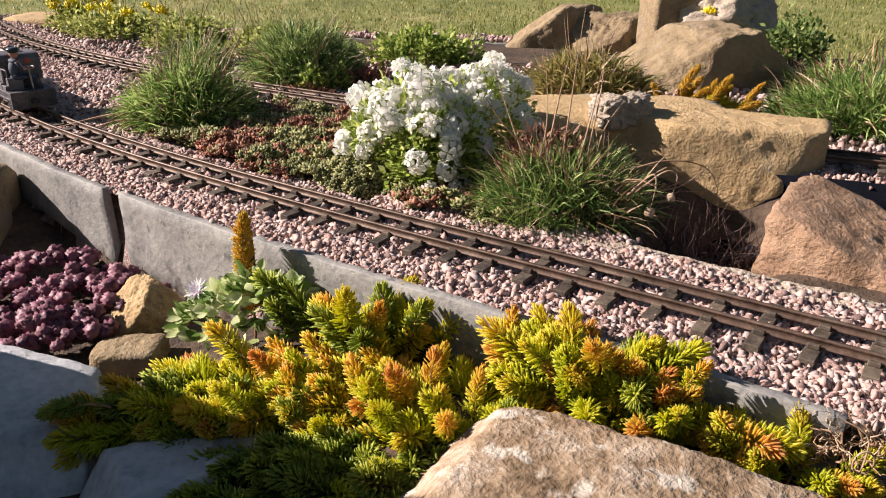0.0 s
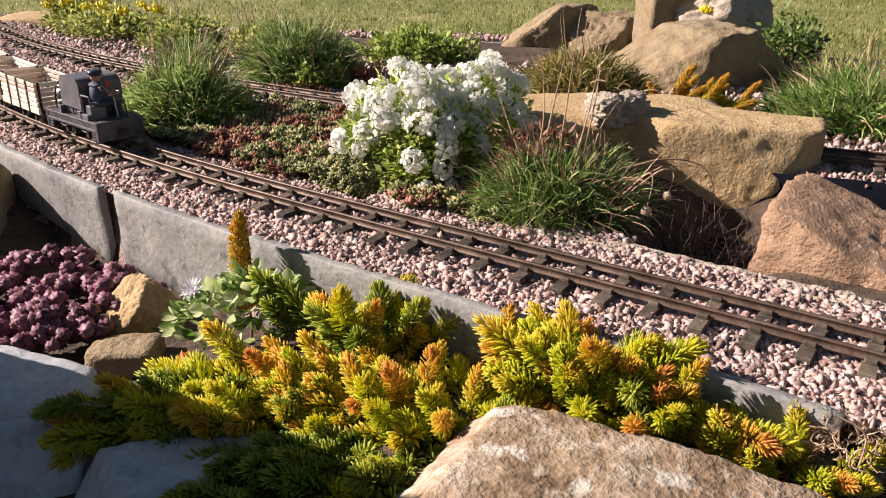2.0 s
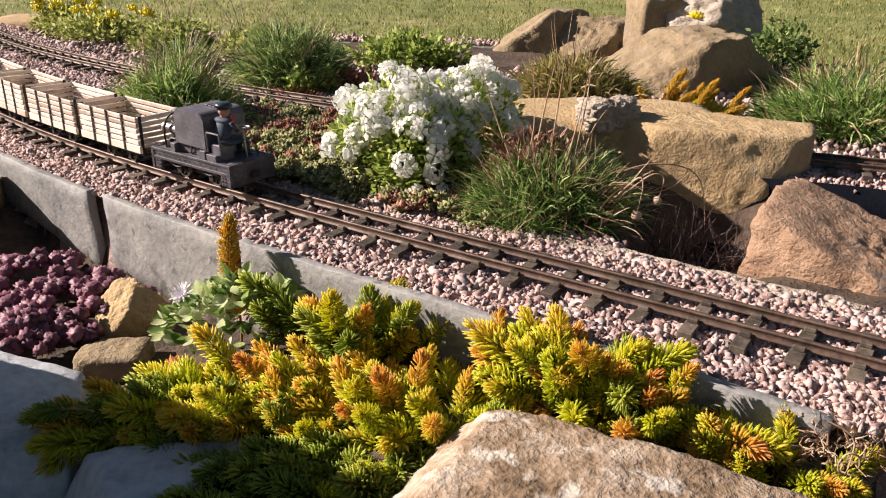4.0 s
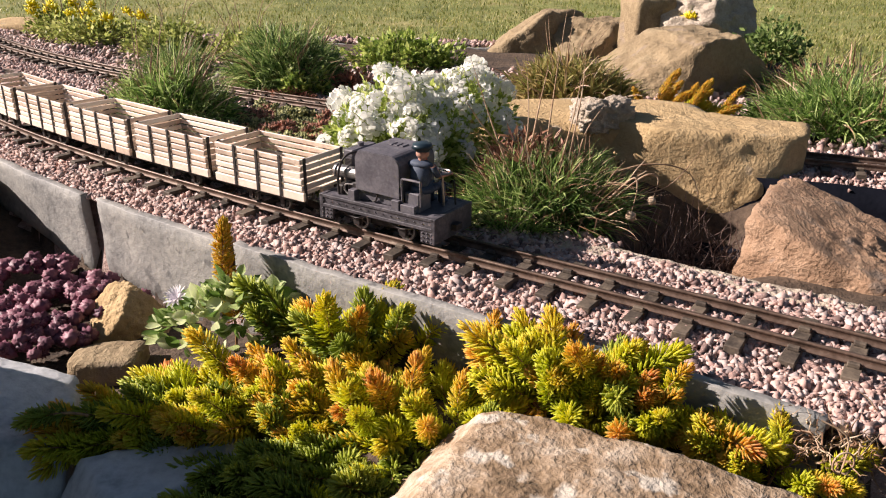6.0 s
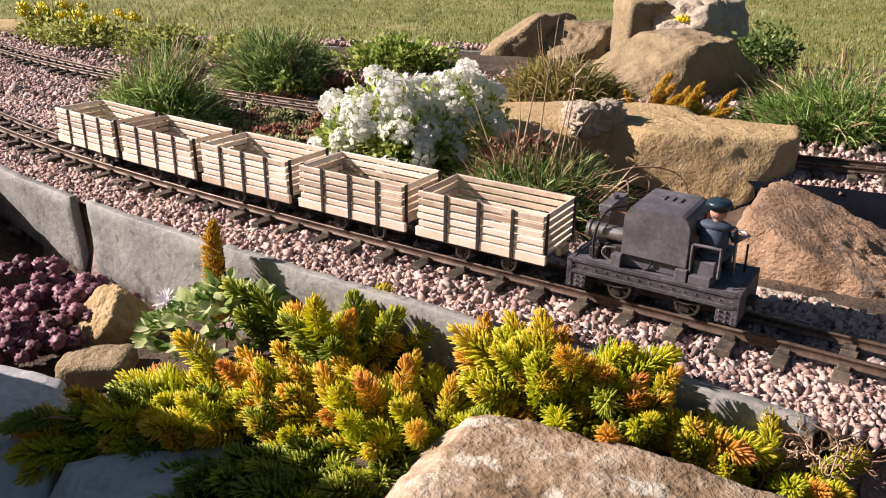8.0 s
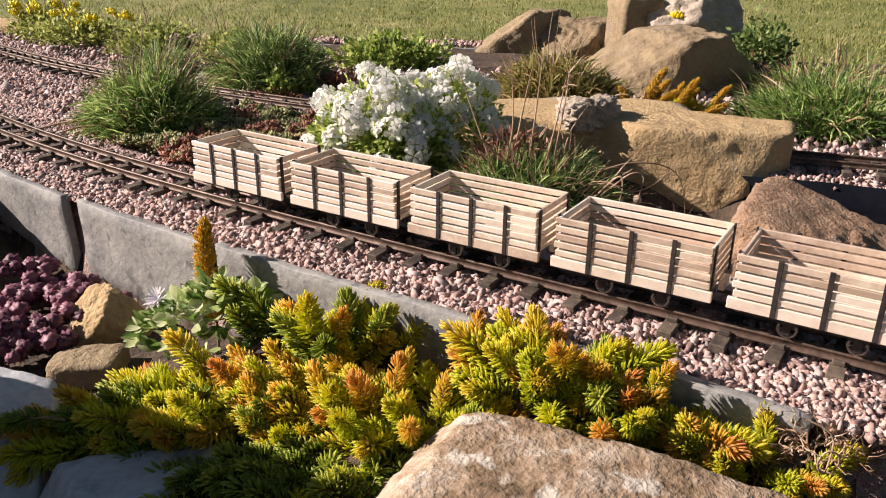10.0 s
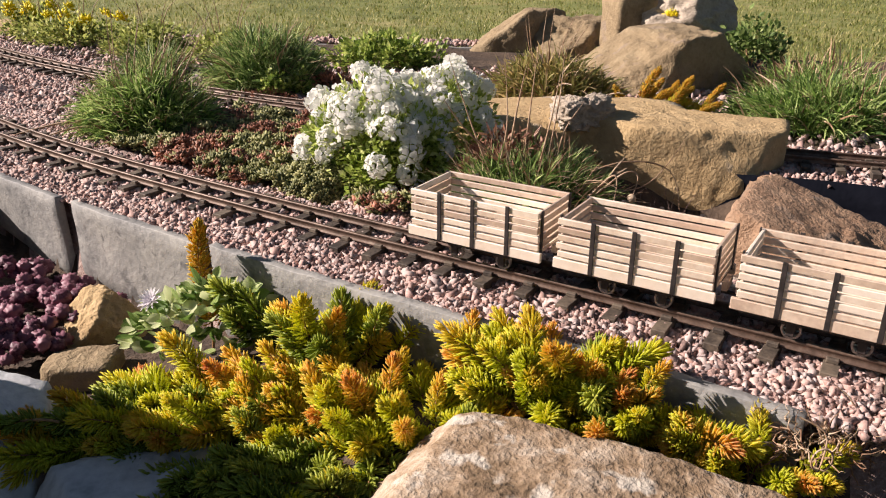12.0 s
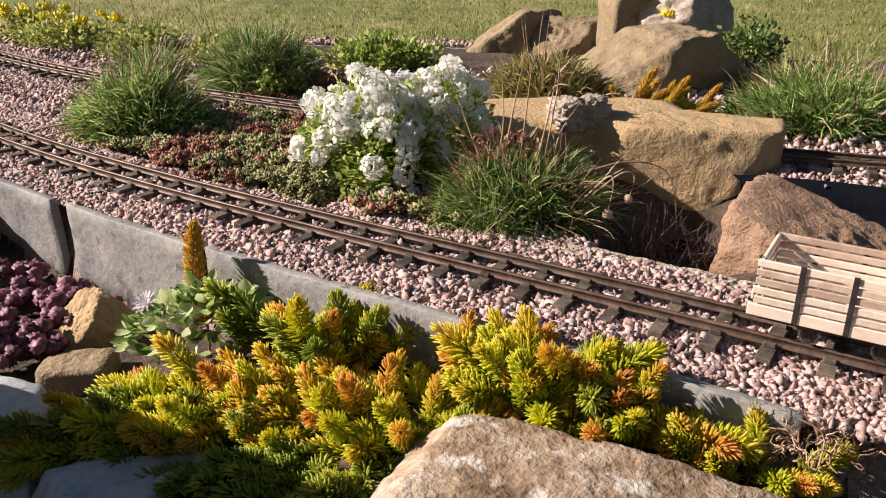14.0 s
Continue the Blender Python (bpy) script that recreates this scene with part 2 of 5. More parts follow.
def lay(points_s, curvature, s_zero, place, heading):
    """Points and headings along a line of given curvature; place and heading hold at s_zero."""
    th = np.concatenate([[0], np.cumsum((curvature[1:] + curvature[:-1]) / 2 * np.diff(points_s))])
    th += heading - np.interp(s_zero, points_s, th)
    x = np.concatenate([[0], np.cumsum((np.cos(th)[1:] + np.cos(th)[:-1]) / 2 * np.diff(points_s))])
    y = np.concatenate([[0], np.cumsum((np.sin(th)[1:] + np.sin(th)[:-1]) / 2 * np.diff(points_s))])
    return x + place[0] - np.interp(s_zero, points_s, x), y + place[1] - np.interp(s_zero, points_s, y), th


LS = np.linspace(-2.4, 1.3, 1481)
LX, LY, LT = lay(LS, -0.043 - 0.467 * np.clip(LS, -0.95, 0.25), 0.0, (0.2066, 0.5423), radians(-33.625))


def on_track(s, o=0.0):
    """x, y and heading on the front line at s, o to the far side."""
    t = np.interp(s, LS, LT)
    return np.interp(s, LS, LX) - o * np.sin(t), np.interp(s, LS, LY) + o * np.cos(t), t


# the rear line, gently curved
BS = np.linspace(-1.9, 1.7, 721)
BX, BY, BT = lay(BS, 0.26 - 0.10 * BS.clip(-1, 1), 0.0, (-0.19, 1.272), radians(-30.0))


def on_back(s, o=0.0):
    t = np.interp(s, BS, BT)
    return np.interp(s, BS, BX) - o * np.sin(t), np.interp(s, BS, BY) + o * np.cos(t), t


def offsets(x, y, line):
    """Along and across a line, for arrays of places."""
    sx, lx, ly, lt = line
    x, y = np.asarray(x, float).ravel(), np.asarray(y, float).ravel()
    s, o = np.empty(len(x)), np.empty(len(x))
    px, py, ps, pt = lx[::8], ly[::8], sx[::8], lt[::8]
    for a in range(0, len(x), 4000):
        dx, dy = x[a:a + 4000, None] - px, y[a:a + 4000, None] - py
        i = np.argmin(dx * dx + dy * dy, 1)
        r = np.arange(len(i))
        c, n = np.cos(pt[i]), np.sin(pt[i])
        s[a:a + 4000] = ps[i] + dx[r, i] * c + dy[r, i] * n
        o[a:a + 4000] = -dx[r, i] * n + dy[r, i] * c
    return s, o


FRONT, BACK = (LS, LX, LY, LT), (BS, BX, BY, BT)
SLATE_O = -0.087


def lawn_edge(x):
    return 2.10 - 0.22 * x


def ground_z(x, y):
    """Height of the bare ground: a raised bed behind the slates, lower soil before them, a lawn beyond."""
    x, y = np.asarray(x, float), np.asarray(y, float)
    sh = x.shape
    x, y = x.ravel(), y.ravel()
    s, o = offsets(x, y, FRONT)
    near = -0.105 + 0.05 * smoothstep(-0.30, 0.05, x) + 0.012 * smoothstep(0.52, 0.40, y) * smoothstep(-0.2, 0.0, x)
    near = near + 0.055 * smoothstep(-0.40, -0.60, x) * smoothstep(0.76, 0.92, y)
    bed = np.full_like(x, -0.012)
    z = near + (bed - near) * smoothstep(SLATE_O + 0.0005, SLATE_O + 0.008, o)
    z = np.where((s < -2.2) | (s > 1.2), np.where(y > 1.0, bed, near), z)
    pit = np.exp(-(((x - 0.55) / 0.16) ** 2 + ((y - 0.80) / 0.075) ** 2)) + 0.7 * np.exp(-(((x - 0.215) / 0.06) ** 2 + ((y - 0.70) / 0.05) ** 2)) + 0.95 * np.exp(-(((x - 0.30) / 0.085) ** 4 + ((y - 0.80) / 0.12) ** 4))
    z = z - 0.07 * pit * smoothstep(0.07, 0.11, o)
    z = z - 0.07 * np.exp(-(((x - 0.275) / 0.05) ** 2 + ((y - 0.345) / 0.05) ** 2))
    d = y - lawn_edge(x)
    z = np.where(d > -0.12, z + (-0.075 - z) * smoothstep(-0.12, 0.0, d), z)
    far = smoothstep(1.7, 2.4, np.hypot(x + 0.1, y - 1.1))
    z = z + (-0.085 - z) * far
    bump = 0.004 * np.sin(31 * x + 3 * np.sin(17 * y)) * np.sin(27 * y + 2) + 0.02 * np.sin(0.9 * x) * np.sin(0.7 * y + 1) * smoothstep(3, 9, np.hypot(x, y))
    return (z + bump * smoothstep(0.0, 0.03, np.abs(o))).reshape(sh)


def spread(a, b, step, far):
    """Grid lines: even from a to b, then ever wider out to far."""
    mid = list(np.arange(a, b + 1e-6, step))
    g, lo, hi = step, [], []
    x = b
    while x < far:
        g *= 1.35
        x += g
        hi.append(x)
    g, x = step, a
    while x > -far:
        g *= 1.35
        x -= g
        lo.append(x)
    return np.array(lo[::-1] + mid + hi)


def build_ground():
    gx, gy = spread(-1.6, 1.3, 0.0155, 400), spread(0.15, 2.6, 0.0155, 400)
    X, Y = np.meshgrid(gx, gy, indexing="ij")
    Z = ground_z(X, Y)
    i = np.arange(X.size).reshape(X.shape)
    F = np.stack([i[:-1, :-1], i[1:, :-1], i[1:, 1:], i[:-1, 1:]], -1).reshape(-1, 4)
    V = np.stack([X.ravel(), Y.ravel(), Z.ravel()], -1)
    c = V[F].mean(1)
    lawn = (c[:, 1] > lawn_edge(c[:, 0]) - 0.02) | (np.hypot(c[:, 0] + 0.1, c[:, 1] - 1.1) > 1.9 + 0.15 * np.sin(5 * c[:, 0]))
    ss, oo = offsets(c[:, 0], c[:, 1], FRONT)
    sb, ob2 = offsets(c[:, 0], c[:, 1], BACK)
    ob = new("ground", raw_mesh("ground", V, F, [M["soil"], M["turf"], M["grit"]], True, np.where(lawn, 1, np.where((oo > SLATE_O) & (((oo < 0.085) & (np.abs(ss + 0.55) < 1.75)) | ((np.abs(ob2) < 0.09) & (np.abs(sb + 0.25) < 1.35))), 2, 0))))
    tagged(ob, "brown garden soil passing into a short sunlit lawn", "ground", kind="structure")


build_ground()


# ---- ballast ----
CUBE_V = np.array([(x, y, z) for x in (-1, 1) for y in (-1, 1) for z in (-1, 1)], float) * 0.72
CUBE_F = np.array([(0, 1, 3), (0, 3, 2), (4, 6, 7), (4, 7, 5), (0, 4, 5), (0, 5, 1), (2, 3, 7), (2, 7, 6), (0, 2, 6), (0, 6, 4), (1, 5, 7), (1, 7, 3)])


def stones(rng, x, y, z, size):
    """Crushed stones: angular chips with eight uneven corners, each of its own shape and turn."""
    n = len(x)
    S = np.stack([size * rng.uniform(0.85, 1.75, n), size * rng.uniform(0.65, 1.1, n), size * rng.uniform(0.45, 0.85, n)], -1) / 2
    R = turns(rng, n)
    V = (CUBE_V[None] + rng.uniform(-0.42, 0.42, (n, 8, 3))) * S[:, None]
    V = np.einsum("nij,nkj->nki", R, V) + np.stack([x, y, z], -1)[:, None]
    F = CUBE_F[None] + (np.arange(n) * 8)[:, None, None]
    return V.reshape(-1, 3), F.reshape(-1, 3)


def ballast(name, line, s0, s1, o0, o1, n, size, label, seed, keep=None):
    rng = np.random.default_rng(seed)
    s, o = rng.uniform(s0, s1, n), rng.uniform(o0, o1, n)
    x, y, _ = line(s, o)
    if keep is not None:
        k = keep(x, y, s, o)
        s, o, x, y = s[k], o[k], x[k], y[k]
    n = len(s)
    z = -0.0088 + rng.uniform(-0.0015, 0.0028, n) + 0.0015 * np.sin(40 * s) * np.sin(55 * o + 1)
    z = np.where(np.abs(np.abs(o) - 0.017) < 0.006, np.minimum(z, -0.0085), z)
    V, F = stones(rng, x, y, z, size * rng.lognormal(0, 0.22, n))
    tagged(new(name, raw_mesh(name, V, F, M["gravel"])), label, "gravel", kind="stuff")


ballast("track_ballast", on_track, -1.25, 0.32, SLATE_O - 0.001, 0.092, 36000, 0.0054, "pink and grey crushed granite ballast under the model track", 3,
        lambda x, y, s, o: (o < 0.058 + 0.008 * np.sin(37 * s)) | (s < -0.76) | (s > -0.38))
ballast("outer_ballast", on_track, -2.3, -1.25, SLATE_O + 0.007, 0.10, 1300, 0.012, "pink crushed granite ballast round the far bend", 4)
ballast("near_ballast", on_track, 0.32, 1.2, SLATE_O + 0.007, 0.09, 1300, 0.012, "pink crushed granite ballast beyond the red stone", 5)
ballast("rear_ballast", on_back, -1.6, 1.1, -0.085, 0.085, 14000, 0.0058, "pink crushed granite ballast under the rear track", 6)
ballast("gravel_patch", on_track, -1.45, -0.60, 0.085, 0.55, 11500, 0.0070, "pale pink gravel spread between the two tracks", 7,
        lambda x, y, s, o: offsets(x, y, BACK)[1] < -0.07)
ballast("gravel_fringe", on_track, -0.36, -0.10, 0.085, 0.115, 500, 0.006, "thin pink gravel strewn along the planting", 8)


# ---- tracks ----
def build_track(name, line, s0, s1, first, label):
    root = thing(name, label, "railway track", kind="")
    ss = np.arange(s0, s1, 0.012)
    profile = [(-0.0018, -0.001), (-0.0018, 0.0), (-0.0006, 0.0008), (-0.0006, 0.0042), (-0.0014, 0.0048), (-0.0014, 0.0066),
               (0.0014, 0.0066), (0.0014, 0.0048), (0.0006, 0.0042), (0.0006, 0.0008), (0.0018, 0.0), (0.0018, -0.001)]
    for side in (-1, 1):
        ring = []
        for do, z in profile:
            x, y, _ = line(ss, side * 0.017 + do)
            ring.append(np.stack([x, y, np.full_like(x, z)], -1))
        V = np.stack(ring, 1)
        n, k = V.shape[:2]
        i = np.arange(n * k).reshape(n, k)
        j = np.roll(i, -1, 1)
        F = np.stack([i[:-1], i[1:], j[1:], j[:-1]], -1).reshape(-1, 4)
        part("rail", raw_mesh("rail", V.reshape(-1, 3), F, M["rail"]), root, "worn brown metal rail")
    rng = random.Random(11)
    meshes = []
    for v in range(6):
        bm = bmesh.new()
        e = [rng.uniform(-0.0015, 0.0015) for _ in range(4)]
        box(bm, -0.0058 + e[2] * 0.3, 0.0058 + e[3] * 0.3, -0.0385 + e[0], 0.0385 + e[1], -0.009, -0.001, 0.0006)
        me = bpy.data.meshes.new("sleeper")
        bm.to_mesh(me)
        bm.free()
        me.materials.append(M["sleeper"])
        meshes.append(me)
    bm = bmesh.new()
    for sgn in (-1, 1):
        box(bm, -0.0042, 0.0042, sgn * 0.0036 - 0.0019, sgn * 0.0036 + 0.0019, -0.001, 0.0026, 0.0006)
    chair = bpy.data.meshes.new("rail_chair")
    bm.to_mesh(chair)
    bm.free()
    chair.materials.append(M["sleeper"])
    s = s0 + (first - s0) % SLEEPER_GAP
    while s < s1:
        x, y, t = line(s)
        sl = part("sleeper", meshes[rng.randrange(6)], root, m=pose(float(x), float(y), rng.uniform(-0.0008, 0.0003), 0, 0, math.degrees(t) + rng.uniform(-2.5, 2.5)))
        for sgn in (-1, 1):
            part("rail_chair", chair, sl, m=pose(0, sgn * 0.017, 0))
        s += SLEEPER_GAP
    return root


build_track("front_track", on_track, -2.3, 1.2, 0.0, "narrow model railway track with brown sleepers on pink ballast")
build_track("rear_track", on_back, -1.6, 1.1, 0.01, "second model railway track with brown sleepers behind the planting")


# ---- slate edging ----
def slab(name, line, s0, s1, o, thick, z0, z1, label, seed, top_slope=(0, 0), foot=(0, 0), rise=(0, 0)):
    """A riven slate set on edge along a line; foot: how far each end's lower corner is cut back along s; rise: how far the lower edge lifts at each end."""
    rng = np.random.default_rng(seed)
    n, k = max(8, int((s1 - s0) / 0.012)), 7
    u, v = np.meshgrid(np.linspace(0, 1, n), np.linspace(0, 1, k), indexing="ij")
    lo, hi = s0 + foot[0] * (1 - v), s1 - foot[1] * (1 - v)
    s = lo + (hi - lo) * u
    ph = rng.uniform(0, 6, 4)
    zt = z1 + top_slope[0] * (1 - u) + top_slope[1] * u + 0.0008 * np.sin(19 * s + ph[0]) + 0.0004 * np.sin(83 * s + ph[1]) + np.repeat(rng.normal(0, 0.0005, (n, 1)), k, 1)
    zb = z0 + rise[0] * (1 - u) + rise[1] * u + 0.002 * np.sin(27 * s + ph[1])
    z = zb + (zt - zb) * v
    rough = 0.0004 * np.sin(40 * s + 60 * z + ph[2]) + rng.normal(0, 0.0003, s.shape) + 0.0005 * np.sign(np.sin(23 * z * 4 + 9 * s + ph[3]))
    V = []
    for off in (-thick / 2, thick / 2):
        x, y, _ = line(s.ravel(), (o + off + (rough if off < 0 else 0)).ravel() if off < 0 else np.full(s.size, o + off))
        V.append(np.stack([x, y, z.ravel()], -1))
    m = n * k
    i = np.arange(m).reshape(n, k)
    F = [np.stack([i[:-1, :-1], i[1:, :-1], i[1:, 1:], i[:-1, 1:]], -1).reshape(-1, 4)]
    F.append(F[0][:, ::-1] + m)
    for e in (i[:, -1], i[:, 0][::-1], i[0], i[-1][::-1]):
        F.append(np.stack([e[:-1], e[1:], e[1:] + m, e[:-1] + m], -1))
    ob = new(name, raw_mesh(name, np.concatenate(V), np.concatenate(F), M["slate"]))
    bv = ob.modifiers.new("edge", "BEVEL")
    bv.width, bv.segments, bv.limit_method, bv.angle_limit = 0.0005, 1, "ANGLE", radians(50)
    return tagged(ob, label, "slate slab", "slates that hold the raised bed")


SL = "grey riven slate slab set on edge beside the ballast"
slab("slate_slab", on_track, -1.30, -0.955, SLATE_O, 0.011, -0.10, -0.001, SL, 20)
slab("slate_slab", on_track, -0.945, -0.632, SLATE_O - 0.004, 0.009, -0.092, -0.002, SL, 21, (0.002, -0.002), (0.0, -0.006), (0.047, 0.0))
slab("slate_slab", on_track, -0.603, -0.405, SLATE_O - 0.004, 0.009, -0.108, -0.003, SL, 22, (0, -0.002), (0.004, 0.02), (0.026, 0.0))
slab("slate_slab", on_track, -0.395, -0.108, SLATE_O - 0.004, 0.009, -0.10, -0.003, SL, 23, (0, -0.001))
slab("slate_slab", on_track, -0.102, 0.108, SLATE_O - 0.004, 0.009, -0.09, -0.003, SL, 24)
slab("slate_slab", on_track, 0.30, 0.70, SLATE_O, 0.012, -0.09, -0.001, SL, 25)


# ---- stones ----
def rock(name, place, size, turn, material, label, cuts=(), seed=0, rough=0.06, detail=5, tilt=(0, 0), category="stone", soft=18.0, chips=4, cracks=()):
    """A stone: a box of that size (half lengths 1 before scaling) with planes cut off it (nx, ny, nz, distance), softened and roughened."""
    V, F = icosphere(detail)
    rng = np.random.default_rng(seed)
    pl = [(1, 0, 0, 1), (-1, 0, 0, 1), (0, 1, 0, 1), (0, -1, 0, 1), (0, 0, 1, 1), (0, 0, -1, 1)] + list(cuts)
    for _ in range(chips):
        n = rng.normal(size=3)
        n /= np.linalg.norm(n)
        pl.append((*n, rng.uniform(1.12, 1.3)))
    n = np.array([p[:3] for p in pl], float)
    ln = np.linalg.norm(n, axis=1)
    d = np.array([p[3] for p in pl])
    n = n / ln[:, None]
    q = np.clip(V @ n.T, 0, None) / d
    r = 1 / (np.sum(q ** soft, 1) ** (1 / soft))
    P = V * r[:, None] * np.array(size) / 2
    nv = np.array([p.normalized()[:] for p in map(Vector, P)])
    k = np.mean(size)
    off = rng.uniform(0, 50, 3)
    h = np.array([0.45 * noise.fractal(Vector(p / k * 2.2 + off), 0.8, 2.1, 4) + 0.28 * noise.fractal(Vector(p / k * 11 + off), 0.6, 2.1, 5) + 0.30 * noise.ridged_multi_fractal(Vector(p / k * 6 + off), 0.9, 2.0, 4, 1.0, 2.0) - 0.3 for p in P])
    P = P + nv * (h * rough * k)[:, None]
    for x0, slope, top in cracks:
        # a wandering vertical crack below a given height
        wave = np.array([0.011 * noise.noise(Vector((3.1, p[1] * 20, p[2] * 48))) for p in P])
        gap = np.exp(-((P[:, 0] - x0 - slope * P[:, 2] - wave) / 0.0017) ** 2) * smoothstep(top + 0.012, top - 0.02, P[:, 2])
        P = P - nv * (0.006 * gap)[:, None]
    ob = new(name, raw_mesh(name, P, F, material, True))
    ob.matrix_basis = pose(*place, tilt[0], tilt[1], turn)
    return tagged(ob, label, category)


def build_stones():
    rock("sandstone_block", (0.326, 0.985, -0.055), (0.285, 0.135, 0.200), -22, M["sandstone"], "rough yellow sandstone block with a flat top", [(0.96, -0.28, 0.0, 0.94), (-0.55, -0.6, -0.55, 1.05), (-0.6, -0.7, 0.3, 1.14), (0.5, -0.6, 0.6, 1.2), (0.1, -0.9, -0.3, 1.0)], 131, 0.026, detail=6, tilt=(0, 2), soft=60, chips=2)
    rock("stone_ledge", (0.215, 1.045, 0.002), (0.32, 0.16, 0.080), 2, M["sandstone"], "flat buff stone ledge behind the white flowers", [], 32, 0.03, soft=40)
    rock("crumbly_stone", (0.222, 0.985, 0.050), (0.070, 0.045, 0.036), 20, M["mortar"], "small crumbly pale stone lying on the ledge", [], 33, 0.30, detail=5)
    rock("red_stone", (0.413, 0.664, -0.053), (0.215, 0.17, 0.176), -36, M["redstone"], "reddish brown cracked stone beside the track", [(0.0, -0.99, 0.10, 1.0), (0.40, 0.0, 0.93, 0.56), (-0.4, -0.8, 0.05, 1.12)], 34, 0.055, detail=6, soft=26, chips=1, cracks=((-0.022, 0.25, 0.045),))
    rock("boulder", (0.500, 1.47, -0.020), (0.32, 0.24, 0.215), 4, M["brownstone"], "large brown boulder with a lit flank and a shaded face", [(0.42, -0.88, 0.06, 0.46), (-0.50, -0.72, 0.36, 0.80), (-0.66, -0.2, 0.70, 0.84), (0.8, 0.1, 0.6, 0.86)], 35, 0.04, detail=6, soft=90, chips=2)
    rock("pale_stone", (0.605, 1.80, 0.065), (0.21, 0.16, 0.13), 0, M["mortar"], "pale stone resting behind the boulder", [(0.5, -0.7, 0.4, 0.85), (-0.5, -0.6, 0.6, 0.9)], 36, 0.14, detail=5, soft=40)
    rock("tan_stone", (0.485, 1.82, 0.055), (0.09, 0.10, 0.14), 10, M["brownstone"], "upright tan stone behind the boulder", [], 37, 0.04, detail=4)
    rock("pointed_stone", (0.265, 1.97, -0.01), (0.23, 0.15, 0.17), -6, M["brownstone"], "wedge-shaped brown stone at the lawn's edge", [(-0.75, 0, 0.8, 0.66), (0.85, -0.5, 0.2, 0.62)], 38, 0.06, detail=5, soft=60)
    rock("grey_stone", (0.395, 1.93, -0.015), (0.21, 0.16, 0.15), 14, M["brownstone"], "greyish brown stone at the lawn's edge", [(-0.5, -0.4, 0.9, 0.8), (0.6, -0.7, 0.3, 0.8)], 39, 0.09, detail=5, soft=50)
    rock("flat_stone", (-1.07, 2.3, -0.04), (0.30, 0.2, 0.09), -10, M["sandstone"], "flat tan stone beside the yellow flowers", [], 40, 0.05, detail=4)
    rock("lichen_rock", (0.072, 0.314, -0.068), (0.225, 0.172, 0.132), -26, M["lichenstone"], "pale brown rock mottled with lichen, its flat top sloping gently", [(0.16, -0.05, 0.98, 0.97), (-0.88, 0.05, 0.47, 1.08), (-0.5, 0.75, 0.45, 1.42), (0.62, -0.3, 0.72, 1.10)], 41, 0.032, soft=90, detail=6, chips=1)
    rock("blue_grey_rock", (-0.385, 0.508, -0.105), (0.29, 0.135, 0.15), -8, M["bluestone"], "smooth blue-grey rock sloping towards the stonecrop", [(0.35, 0.05, 0.93, 0.76), (0.3, -0.8, 0.5, 0.88), (0.95, 0.2, 0.1, 0.92)], 42, 0.022, soft=50, detail=6, chips=1)
    rock("shaded_rock", (-0.172, 0.408, -0.105), (0.135, 0.095, 0.095), 12, M["bluestone"], "angular blue-grey rock beneath the stonecrop", [(0.1, -0.65, 0.75, 0.8), (-0.8, -0.2, 0.5, 0.85), (0.7, -0.3, 0.6, 0.9)], 43, 0.03, detail=5, soft=70, chips=2)
    rock("tan_lump", (-0.288, 0.702, -0.090), (0.068, 0.050, 0.062), 25, M["sandstone"], "tan lump of sandstone before the slates", [(-0.75, -0.3, 0.8, 0.70), (0.5, -0.6, 0.7, 0.75), (0.8, 0.2, 0.6, 0.85)], 44, 0.09, detail=5, soft=40)
    rock("brown_lump", (-0.282, 0.628, -0.100), (0.060, 0.045, 0.032), 0, M["brownstone"], "brown stone half buried in the soil", [], 45, 0.05, detail=4)
    rock("dark_stone", (-0.60, 0.885, -0.075), (0.16, 0.14, 0.13), 10, M["brownstone"], "dark brown stone below the slate", [], 46, 0.05, detail=4)
    # unseen block, added left of the view to cast shade over the near corner
    rock("large_stone", (-0.64, 0.388, 0.085), (0.24, 0.40, 0.42), 0, M["brownstone"], "large brown stone added out of view to shade the bed", [(0, 0.786, 0.617, 0.817)], 47, 0.03, detail=4, soft=60, chips=0)
    # a strip of mortared stone along the far side of the ballast
    for i, (s, w) in enumerate(((-0.115, 0.10), (-0.02, 0.10), (0.08, 0.11), (0.185, 0.10))):
        x, y, t = on_track(s, 0.088)
        rock("edging_stone", (float(x), float(y), -0.016), (w, 0.024, 0.020), math.degrees(t), M["mortar"], "flat pale edging stone beside the ballast", [], 50 + i, 0.11, 5)
    # the slate and its gravel at the lawn's edge
    def rear_line(s, o):
        return np.asarray(s, float) + 0 * o, 2.0 + np.asarray(o) - 0.12 * np.asarray(s), np.zeros_like(np.asarray(s, float))
    slab("slate_slab", rear_line, -0.34, 0.24, 0.0, 0.014, -0.085, -0.012, "grey slate slab edging the gravel by the lawn", 60)
    slab("slate_slab", rear_line, -0.95, -0.35, 0.0, 0.014, -0.085, -0.014, "grey slate slab edging the gravel by the lawn", 61)
    ballast("lawn_gravel", rear_line, -1.0, 0.3, 0.01, 0.07, 1600, 0.009, "pale gravel strip along the lawn", 62)
    # small gravel between the plants behind the rear track
    ballast("rear_gravel", on_back, -1.3, 0.9, 0.08, 0.50, 3500, 0.009, "sparse pale gravel between the plants behind the rear track", 63,
            lambda x, y, s, o: y < lawn_edge(x) - 0.13)
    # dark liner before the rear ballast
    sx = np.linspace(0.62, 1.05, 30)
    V = []
